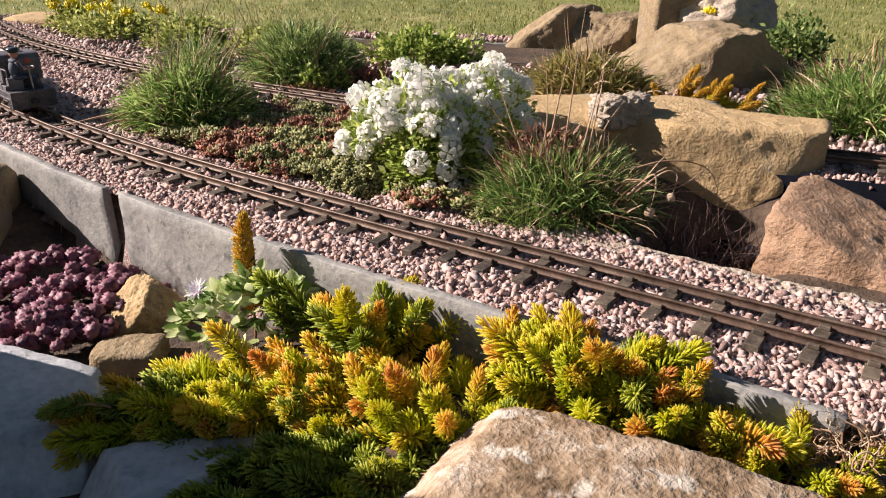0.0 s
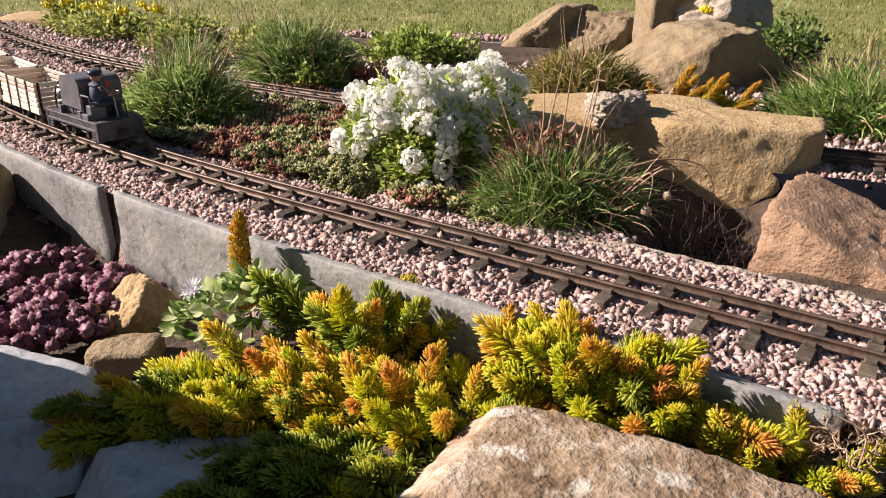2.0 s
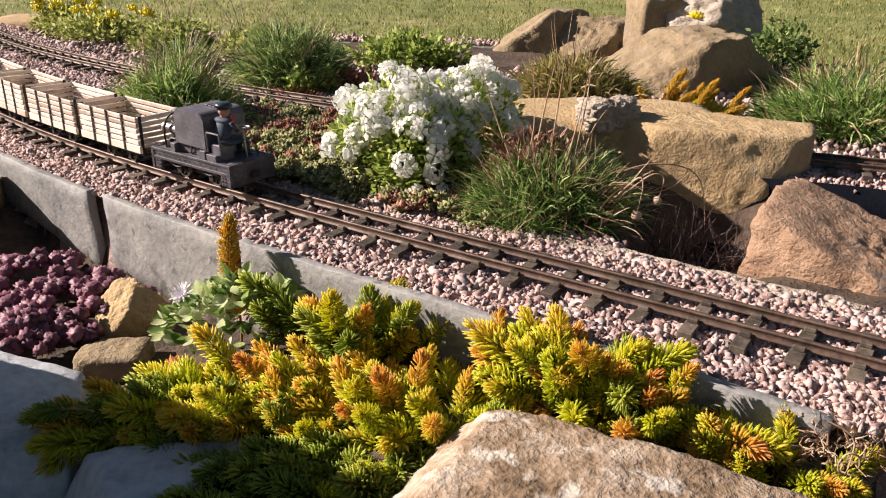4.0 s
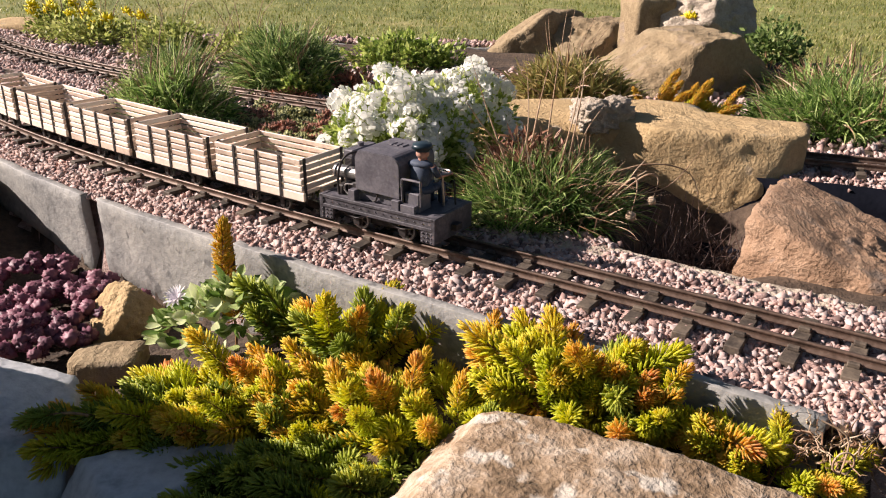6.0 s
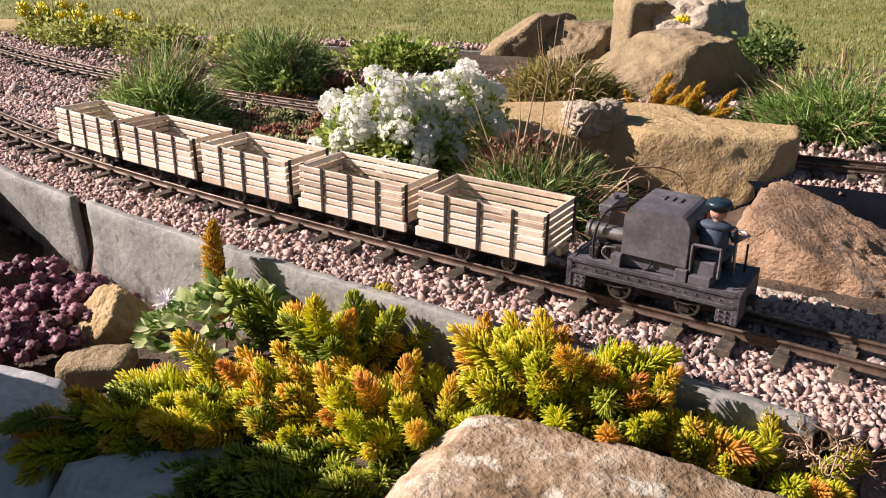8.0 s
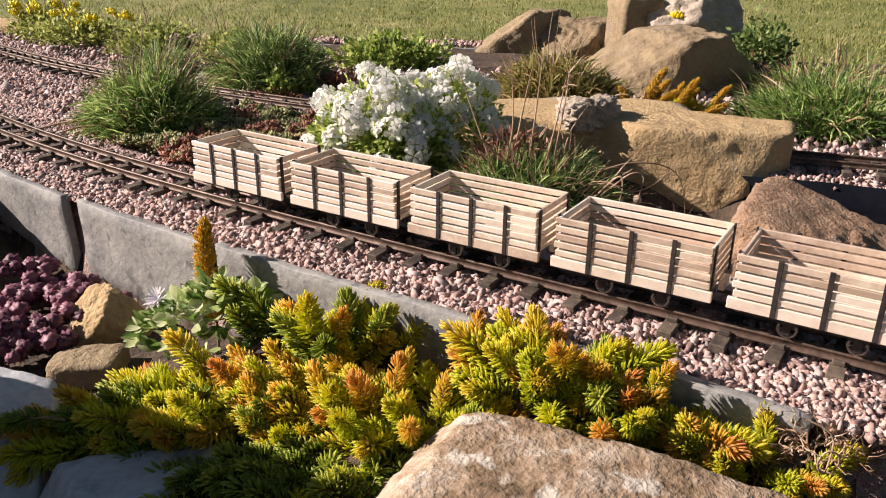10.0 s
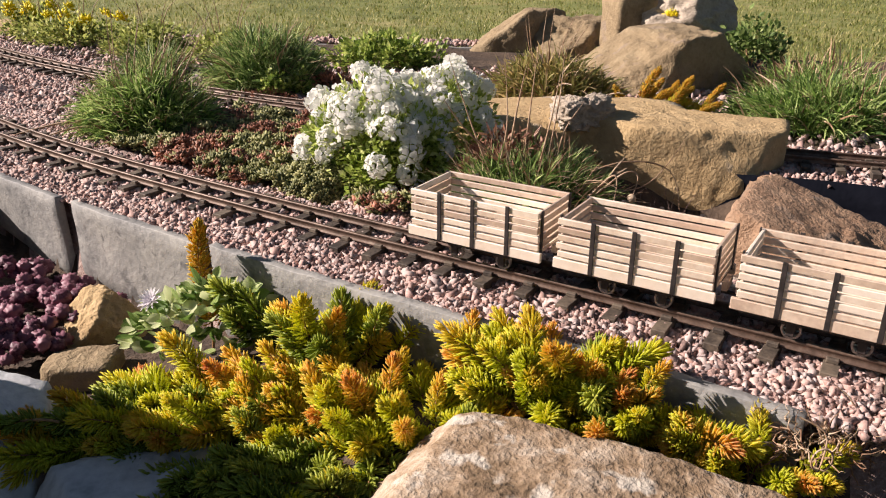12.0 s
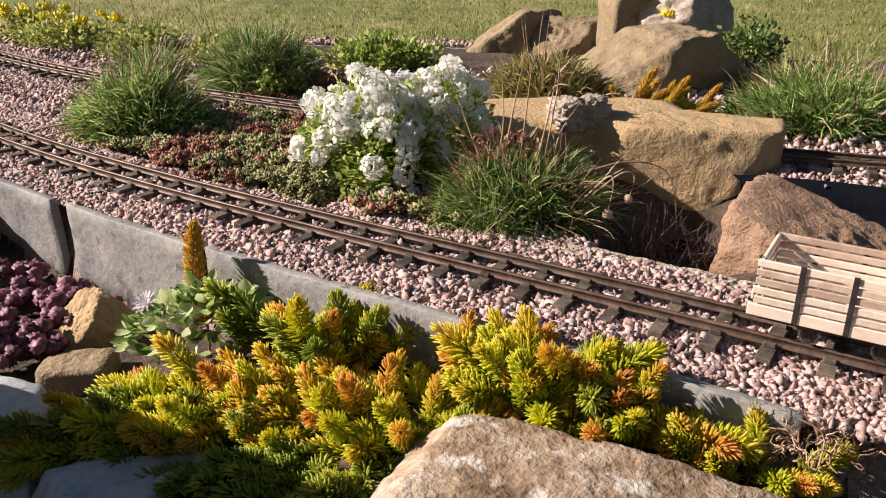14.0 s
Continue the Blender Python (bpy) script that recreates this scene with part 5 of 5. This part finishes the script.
def build_flower_cushion():
    """The white cushion plant: small leaves in a mound, clusters of four-petalled flowers over it."""
    rng = np.random.default_rng(12)
    root = thing("white_cushion_plant", "cushion of white four-petalled flowers over small green leaves", "flowering plant", pose(-0.005, 0.905, -0.01))
    lobes = [((-0.028, 0.0, 0), (0.084, 0.085, 0.122)), ((0.052, 0.045, 0.035), (0.062, 0.065, 0.082)), ((-0.062, -0.015, 0.035), (0.046, 0.05, 0.060)), ((-0.016, -0.062, 0), (0.046, 0.036, 0.085)), ((0.012, -0.03, 0.02), (0.05, 0.05, 0.07))]
    P_, U_ = [], []
    for c, r in lobes:
        p, u = dome_points(rng, 2000, *r)
        p = p * rng.uniform(0.6, 1.05, (len(p), 1)) + np.array(c)
        P_.append(p)
        U_.append(u)
    p, u = np.concatenate(P_), np.concatenate(U_)
    V, F = scatter(SMALL_V, SMALL_F, frames_from(u + rng.normal(0, 0.5, u.shape), rng, 3), 0.0095 * rng.uniform(0.6, 1.2, (len(p), 1)) * np.ones((1, 3)), p)
    part("foliage", raw_mesh("foliage", V, F, P["cushionleaf"]), root)
    petal_v = np.array([(0, 0.05, 0), (0.42, 0.55, 0.10), (0.30, 0.98, 0.02), (0, 0.90, 0.06), (-0.30, 0.98, 0.02), (-0.42, 0.55, 0.10), (0, 0.5, 0.0)])
    petal_f = np.array([(0, 1, 6), (1, 2, 6), (2, 3, 6), (3, 4, 6), (4, 5, 6), (5, 0, 6)])
    four_v, four_f = merge(*[(petal_v @ np.array([(math.cos(a), math.sin(a), 0), (-math.sin(a), math.cos(a), 0), (0, 0, 1)]), petal_f) for a in (0, 1.571, 3.142, 4.712)])
    meshes = []
    for v in range(4):
        n = 8 + v * 2
        i = np.arange(n)
        el = np.arccos(1 - (i + 0.5) / n * 0.95)
        d = np.stack([np.sin(el) * np.cos(i * 2.4), np.sin(el) * np.sin(i * 2.4), np.cos(el)], -1) + rng.normal(0, 0.22, (n, 3))
        d /= np.linalg.norm(d, axis=1, keepdims=True)
        x = np.cross(d, rng.normal(size=(n, 3)))
        x /= np.linalg.norm(x, axis=1, keepdims=True)
        R = np.stack([x, np.cross(d, x), d], -1)
        V, F = scatter(four_v, four_f, R, 0.0090 * rng.uniform(0.75, 1.2, (n, 1)) * np.ones((1, 3)), d * np.array([0.014, 0.014, 0.010]) * rng.uniform(0.6, 1.25, (n, 1)))
        meshes.append(raw_mesh("flower_head", V, F, P["petal"]))
    rr = random.Random(8)
    done = []
    for (c, r), n in zip(lobes, (52, 26, 18, 26, 10)):
        p, u = dome_points(rng, n * 4, *r, low=0.12)
        k = 0
        for a, d in zip(p, u):
            w = Vector(a) + Vector(c)
            if w.z < 0.045 and (w.x < -0.045 or w.x > 0.02):
                continue
            if noise.noise(w * 32) < -0.12 or any((w - o).length < 0.0175 for o in done) or k >= n:
                continue
            if any(((w.x - cc[0]) / q[0]) ** 2 + ((w.y - cc[1]) / q[1]) ** 2 + ((w.z - cc[2]) / q[2]) ** 2 < 0.85 for cc, q in lobes):
                continue
            done.append(w)
            k += 1
            m = Matrix.Translation(w + Vector(d) * rr.uniform(-0.006, 0.010)) @ Vector(d).to_track_quat("Z", "Y").to_matrix().to_4x4() @ pose(0, 0, 0, 0, 0, rr.uniform(0, 360)) @ Matrix.Scale(rr.uniform(0.75, 1.1), 4)
            part("flower_head", meshes[rr.randrange(4)], root, "cluster of white flowers", m)


build_flower_cushion()


def build_tussocks():
    t1 = mop_tussock("grass_tussock", (-0.365, 1.135, -0.012), 0.092, 0.085, 0.080, 0.036, 7000, P["grass"], "fresh green grass tussock growing in the gravel", 1, 0.0016, 0.10)
    for i in range(18):
        a = 0.7 * i
        stalk(t1, [(0.03 * math.cos(a), 0.02 * math.sin(a), 0.03), (0.05 * math.cos(a) + 0.01, 0.02 * math.sin(a), 0.09), (0.075 * math.cos(a) + 0.03, 0.03 * math.sin(a) + 0.02, 0.125 + 0.014 * (i % 5))], 0.0011)
    stalk(t1, [(-0.05, -0.04, 0.02), (-0.09, -0.05, 0.028), (-0.17, -0.055, 0.010)], 0.0024, "long bleached grass leaf")
    stalk(t1, [(-0.04, -0.05, 0.02), (-0.08, -0.06, 0.022), (-0.13, -0.075, 0.008)], 0.002, "long bleached grass leaf")
    mop_tussock("grass_tussock", (-0.255, 1.46, -0.012), 0.105, 0.10, 0.092, 0.040, 6500, P["bluegrass"], "dense dark green grass tussock behind the rear track", 2, 0.0019, 0.07)
    t = mop_tussock("grass_tussock", (0.122, 0.780, -0.016), 0.088, 0.062, 0.058, 0.036, 5200, P["tuft"], "dark green tussock with rusty dead leaves and tall dry stalks", 3, 0.0013, 0.16)
    for pts, r in (([(-0.035, 0, 0.05), (-0.055, 0.01, 0.10), (-0.078, 0.02, 0.165)], 0.0011), ([(-0.01, 0.0, 0.05), (-0.06, -0.03, 0.10), (-0.085, -0.04, 0.135)], 0.0012), ([(0.0, 0.02, 0.05), (0.006, 0.02, 0.12), (0.012, 0.03, 0.178)], 0.0010),
                   ([(0.01, -0.01, 0.05), (0.022, -0.01, 0.11), (0.030, 0.0, 0.150)], 0.0011), ([(-0.02, 0.0, 0.05), (-0.010, 0.01, 0.11), (0.0, 0.02, 0.158)], 0.0012), ([(-0.03, -0.01, 0.05), (-0.020, 0.0, 0.10), (-0.022, 0.02, 0.160)], 0.0010),
                   ([(0.02, 0, 0.05), (0.034, 0.02, 0.12), (0.040, 0.04, 0.162)], 0.0009), ([(0.03, 0.0, 0.04), (0.036, 0.0, 0.09), (0.060, 0.02, 0.120)], 0.0009)):
        stalk(t, pts, r)
    rng = np.random.default_rng(44)
    q, u = dome_points(rng, 420, 0.065, 0.05, 0.085, 0.5)
    V, F = scatter(SMALL_V, SMALL_F, frames_from(u + rng.normal(0, 0.8, u.shape), rng, 3), np.stack([np.full(len(q), 0.006), rng.uniform(0.008, 0.02, len(q)), np.full(len(q), 0.006)], -1), q * rng.uniform(0.75, 1.0, (len(q), 1)) + np.array([-0.015, 0.02, 0.004]))
    part("dead_leaf_litter", raw_mesh("dead_leaf_litter", V, F, P["rust"]), t, "rusty dead leaves")
    V, F = blades(rng, 520, 0.05, 0.062, 0.0014, 40, 0.5)
    part("long_foliage", raw_mesh("long_foliage", V + np.array([-0.035, -0.035, 0]), F, P["grass"]), t, "fresh green fan of long blades")
    V, F = blades(rng, 60, 0.03, 0.080, 0.0018, 120, 0.4, lean=(0.25, -0.5))
    part("bleached_foliage", raw_mesh("bleached_foliage", V + np.array([0.035, -0.035, 0.01]), F, P["straw"]), t, "bleached leaves drooping to the gravel")
    stalk(t, [(0.05, -0.04, 0.03), (0.075, -0.05, 0.062), (0.08, -0.055, 0.055), (0.075, -0.06, 0.028)], 0.0012, head=0.0052)
    stalk(t, [(0.06, -0.03, 0.03), (0.09, -0.035, 0.060), (0.105, -0.035, 0.058), (0.100, -0.04, 0.036)], 0.0011, head=0.0048)
    stalk(t, [(0.04, 0.0, 0.04), (0.10, 0.0, 0.062), (0.15, 0.0, 0.05), (0.155, -0.03, 0.0)], 0.0010)
    stalk(t, [(0.05, 0.0, 0.03), (0.12, -0.01, 0.04), (0.17, 0.02, 0.085)], 0.0008)
    mop_tussock("grass_tussock", (0.640, 1.165, -0.012), 0.165, 0.10, 0.058, 0.034, 8500, P["grass"], "bright green grass tussock beside the rear track", 4, 0.0018, 0.08)
    mop_tussock("grass_tussock", (0.72, 1.37, -0.02), 0.15, 0.10, 0.050, 0.046, 1500, P["grass"], "yellowing grass tussock at the bed's end", 5, 0.0026, 0.45)
    tussock("grass_tussock", (-0.50, 1.62, -0.012), 0.09, 0.070, 700, P["bluegrass"], "small dark grass tuft behind the rear track", 6, 0.0028, 60)
    h = mop_tussock("heath_tuft", (0.222, 1.26, -0.01), 0.12, 0.08, 0.085, 0.030, 3600, P["heath"], "brownish heath tuft with rusty tips", 7, 0.0022, 0.12, category="heath plant")
    for i in range(7):
        a = i * 0.9
        stalk(h, [(0.02 * math.cos(a), 0.02 * math.sin(a), 0.05), (0.035 * math.cos(a), 0.03 * math.sin(a), 0.10), (0.055 * math.cos(a) + 0.01, 0.03 * math.sin(a), 0.145 + 0.01 * (i % 3))], 0.0010)
    leafy_mound("herb_mound", (-0.05, 1.70, -0.012), 0.13, 0.09, 0.060, 2600, 0.014, P["herb"], "low light green herb by the slate edging", 8)
    leafy_mound("bushy_herb", (0.70, 1.64, 0.0), 0.075, 0.06, 0.090, 900, 0.015, P["midherb"], "green bushy herb behind the boulder", 9)
    leafy_mound("small_herb", (-0.225, 1.36, -0.012), 0.028, 0.025, 0.045, 350, 0.010, P["herb"], "small light green seedling by the rear track", 10)
    leafy_mound("small_herb", (-0.190, 1.385, -0.012), 0.026, 0.022, 0.040, 300, 0.010, P["herb"], "small light green seedling by the rear track", 11)
    leafy_mound("red_leaf_plant", (-0.135, 1.42, -0.012), 0.045, 0.03, 0.035, 600, 0.010, P["redsedum"], "small reddish plant behind the rear track", 12)
    leafy_mound("red_leaf_plant", (-0.235, 1.345, -0.012), 0.055, 0.02, 0.018, 500, 0.009, P["redsedum"], "small reddish plant beside the rear track", 13)
    for k, (x, y, rx, h) in enumerate(((-0.80, 2.02, 0.12, 0.060), (-0.93, 2.14, 0.09, 0.070), (-0.58, 1.86, 0.10, 0.065), (-0.40, 1.80, 0.09, 0.05))):
        m = leafy_mound("yellow_flower_plant" if k < 2 else "herb_mound", (x, y, -0.012), rx, 0.09, h, 1900, 0.013, P["paleherb"],
                        "light green bushy plant with yellow flowers" if k < 2 else "pale green bushy herb beside the rear track", 20 + k, "flowering plant" if k < 2 else "plant")
        if k < 2:
            add_yellow(m, rx, h, 9, k, 1.7)
        for i in range(5):
            a = 1.3 * i + k
            stalk(m, [(0.03 * math.cos(a), 0.02 * math.sin(a), 0.03), (0.05 * math.cos(a), 0.03 * math.sin(a), 0.09), (0.09 * math.cos(a), 0.04 * math.sin(a), 0.13 + 0.02 * (i % 3))], 0.0012)
    y = thing("yellow_flower_plant", "single yellow flower on the pale stone", "flowering plant", pose(0.562, 1.745, 0.057))
    add_yellow(y, 0.012, 0.03, 2, 5, 1.3)


def add_yellow(root, rx, h, n, seed, k=1.0):
    rng = np.random.default_rng(seed + 50)
    V, F = rosette_shape(rng, 16, 0.015, 0.9)
    me = raw_mesh("flower", V, F, P["yellow"], True)
    for i in range(n):
        a = rng.uniform(0, 6.28)
        q = rng.uniform(0.2, 0.9)
        x, y, z = rx * q * math.cos(a), 0.07 * q * math.sin(a) * min(1, rx / 0.06), h * rng.uniform(0.55, 1.1)
        V, F = tubes([bend([(x * 0.5, y * 0.5, 0), (x * 0.8, y * 0.8, z * 0.6), (x, y, z)], 8)], [0.0014], 4)
        st = part("flower_stem", raw_mesh("flower_stem", V, F, P["herb"]), root)
        part("flower", me, st, "bright yellow flower", pose(x, y, z, rng.uniform(-50, 20), rng.uniform(-30, 30), 0) @ Matrix.Scale(k * rng.uniform(0.8, 1.1), 4))


build_tussocks()


def build_daisy_plant():
    rng = random.Random(21)
    root = thing("daisy_plant", "leafy green plant with one pale lilac daisy", "flowering plant", pose(-0.160, 0.622, -0.080))
    me = raw_mesh("leaf", LEAF_V, LEAF_F, P["leaf"], True)
    for i in range(340):
        a, q = rng.uniform(0, 360), rng.random() ** 0.6
        x, y = 0.074 * q * math.cos(radians(a)), 0.044 * q * math.sin(radians(a))
        part("leaf", me, root, m=pose(x, y, 0.012 + 0.044 * (1 - q) + rng.uniform(0, 0.018), 0, 0, a - 90 + rng.uniform(-50, 50)) @ pose(0, 0, 0, rng.uniform(-25, 70), rng.uniform(-45, 45), rng.uniform(-40, 40)) @ Matrix.Scale(rng.uniform(0.009, 0.020), 4))
    st = part("flower_stem", raw_mesh("flower_stem", *tubes([bend([(-0.02, 0, 0.0), (-0.036, -0.010, 0.030), (-0.046, -0.016, 0.058)], 8)], [0.0012], 5), P["herb"]), root)
    n = 34
    i = np.arange(n)
    d = np.stack([np.cos(i * 2 * np.pi / n), np.sin(i * 2 * np.pi / n), 0.25 + 0.25 * (i % 3)], -1)
    V, F = scatter(SMALL_V * np.array([0.4, 1, 1]), SMALL_F, frames_from(d, np.random.default_rng(2), 0.3), np.full((n, 3), 0.0125), np.zeros((n, 3)))
    part("flower_head", raw_mesh("flower_head", V, F, P["lilac"]), st, "pale lilac daisy head", pose(-0.046, -0.016, 0.059, 30, -25, 0))


build_daisy_plant()


def build_twigs():
    """Dead, tangled twigs in the hollow beside the red stone, and dry roots at the stonecrop's end."""
    for name, place, r, h, n, seed, label, mat in (("twig_tangle", (0.262, 0.730, -0.070), 0.062, 0.075, 460, 5, "tangle of dead dark twigs in the hollow", "twig"), ("dry_roots", (0.250, 0.402, -0.026), 0.034, 0.026, 150, 6, "pinkish dry roots hanging over the slate", "straw")):
        rng = np.random.default_rng(seed)
        a = rng.uniform(0, 6.28, n)
        q = np.sqrt(rng.uniform(0, 1, n))
        b = np.stack([r * q * np.cos(a), 0.6 * r * q * np.sin(a), rng.uniform(0, 0.4, n) * h], -1)
        d = rng.normal(size=(n, 3)) * np.array([1, 0.7, 0.8]) + np.array([0, 0, 0.5])
        d *= (rng.uniform(0.35, 1.0, n) * h / np.linalg.norm(d, axis=1))[:, None]
        t = np.linspace(0, 1, 7)[None, :, None]
        path = b[:, None] + d[:, None] * t + np.cumsum(rng.normal(0, 0.0022, (n, 7, 3)), 1)
        root = thing(name, label, "dead twigs", pose(*place))
        V, F = tubes(path, rng.uniform(0.0004, 0.0009, n), 4)
        tagged(part("tangle", raw_mesh("tangle", V, F, P[mat]), root), kind="stuff")
    root = thing("dry_tendril", "curled dry tendril hanging from the stonecrop", "dead twigs", pose(0.237, 0.368, 0.0))
    a = np.linspace(-1.2, 4.6, 22)
    path = np.stack([0.006 * np.cos(a), 0 * a, -0.008 + 0.0075 * np.sin(a)], -1)
    path = np.concatenate([bend([(-0.012, 0.01, 0.014), (0.002, 0.004, 0.006), path[-1]], 8)[:-1], path[::-1]])
    V, F = tubes([path], [0.0006], 5, taper=False)
    part("tendril", raw_mesh("tendril", V, F, P["straw"], True), root)


build_twigs()


def build_lawn():
    rng = np.random.default_rng(99)
    n = 58000
    y = 1.95 + 3.6 * rng.uniform(0, 1, n) ** 1.35
    x = rng.uniform(-1, 1, n) * (0.62 * y + 0.25)
    k = y > lawn_edge(x) - 0.03 + 0.02 * np.sin(9 * x) + 0.015 * np.sin(31 * x)
    x, y = x[k], y[k]
    n = len(x)
    z = ground_z(x, y)
    clump = np.array([noise.noise(Vector((a * 5, b * 5, 0))) for a, b in zip(x, y)])
    L = rng.uniform(0.010, 0.022, n) * (1 + 0.5 * clump)
    a = rng.uniform(0, 6.28, n)
    lean = rng.uniform(0.1, 0.9, n)
    t = np.linspace(0, 1, 3)
    out = np.stack([np.cos(a), np.sin(a), np.zeros(n)], -1)
    path = np.stack([x, y, z - 0.002], -1)[:, None] + out[:, None] * (L * lean)[:, None, None] * (t ** 1.6)[None, :, None]
    path[..., 2] += L[:, None] * t * (1.1 - 0.3 * t)
    side = np.stack([-np.sin(a), np.cos(a), np.zeros(n)], -1)
    V, F = ribbons(path, rng.uniform(0.0022, 0.0045, n), side)
    tagged(new("lawn_grass", raw_mesh("lawn_grass", V, F, P["lawn"])), "short sunlit lawn grass with straw-coloured blades", "grass", kind="stuff")


build_lawn()


# ---- what moves ----
# seconds, and how far along the track the rear end of the first wagon stands
RUN = [(0, -1.2575), (1.5, -1.0625), (3, -0.8715), (5.5, -0.551), (6, -0.486), (6.5, -0.420), (7, -0.3555), (7.5, -0.2915), (8, -0.2275), (10.5, 0.105), (11, 0.172), (11.5, 0.239), (12, 0.310), (12.5, 0.380), (13, 0.4475), (13.5, 0.5175), (14, 0.587)]
WAGON_PITCH, LOCO_AHEAD = 0.1325, 0.204



def motions():
    rt, rs = [a for a, _ in RUN], [b for _, b in RUN]
    c = np.polyfit(rt, rs, 5)
    times = [i / 15 for i in range(211)]

    def run(t):
        return float(np.polyval(c, t))

    def stand(s, half):
        """A vehicle on its two axles at s - half and s + half."""
        ax, ay, _ = on_track(s - half)
        bx, by, _ = on_track(s + half)
        return pose(float(ax + bx) / 2, float(ay + by) / 2, 0, 0, 0, math.degrees(math.atan2(by - ay, bx - ax)))

    loco_rows = [(t, stand(run(t) + LOCO_AHEAD, 0.026)) for t in times]
    walk(LOCO, loco_rows)
    walk(DRIVER, loco_rows)
    trains = [(LOCO, LOCO_R)]
    for i, w in enumerate(WAGONS):
        walk(w, [(t, stand(run(t) + WAGON_HALF - i * WAGON_PITCH, 0.022)) for t in times])
        trains.append((w, WHEEL_R))
    for ob, r in trains:
        for child in ob.children:
            if child.name.startswith("wheelset"):
                x, y, z = child.location
                walk(child, [(t, pose(x, y, z, 0, math.degrees((run(t) - run(0)) / r), 0)) for t in times])


motions()
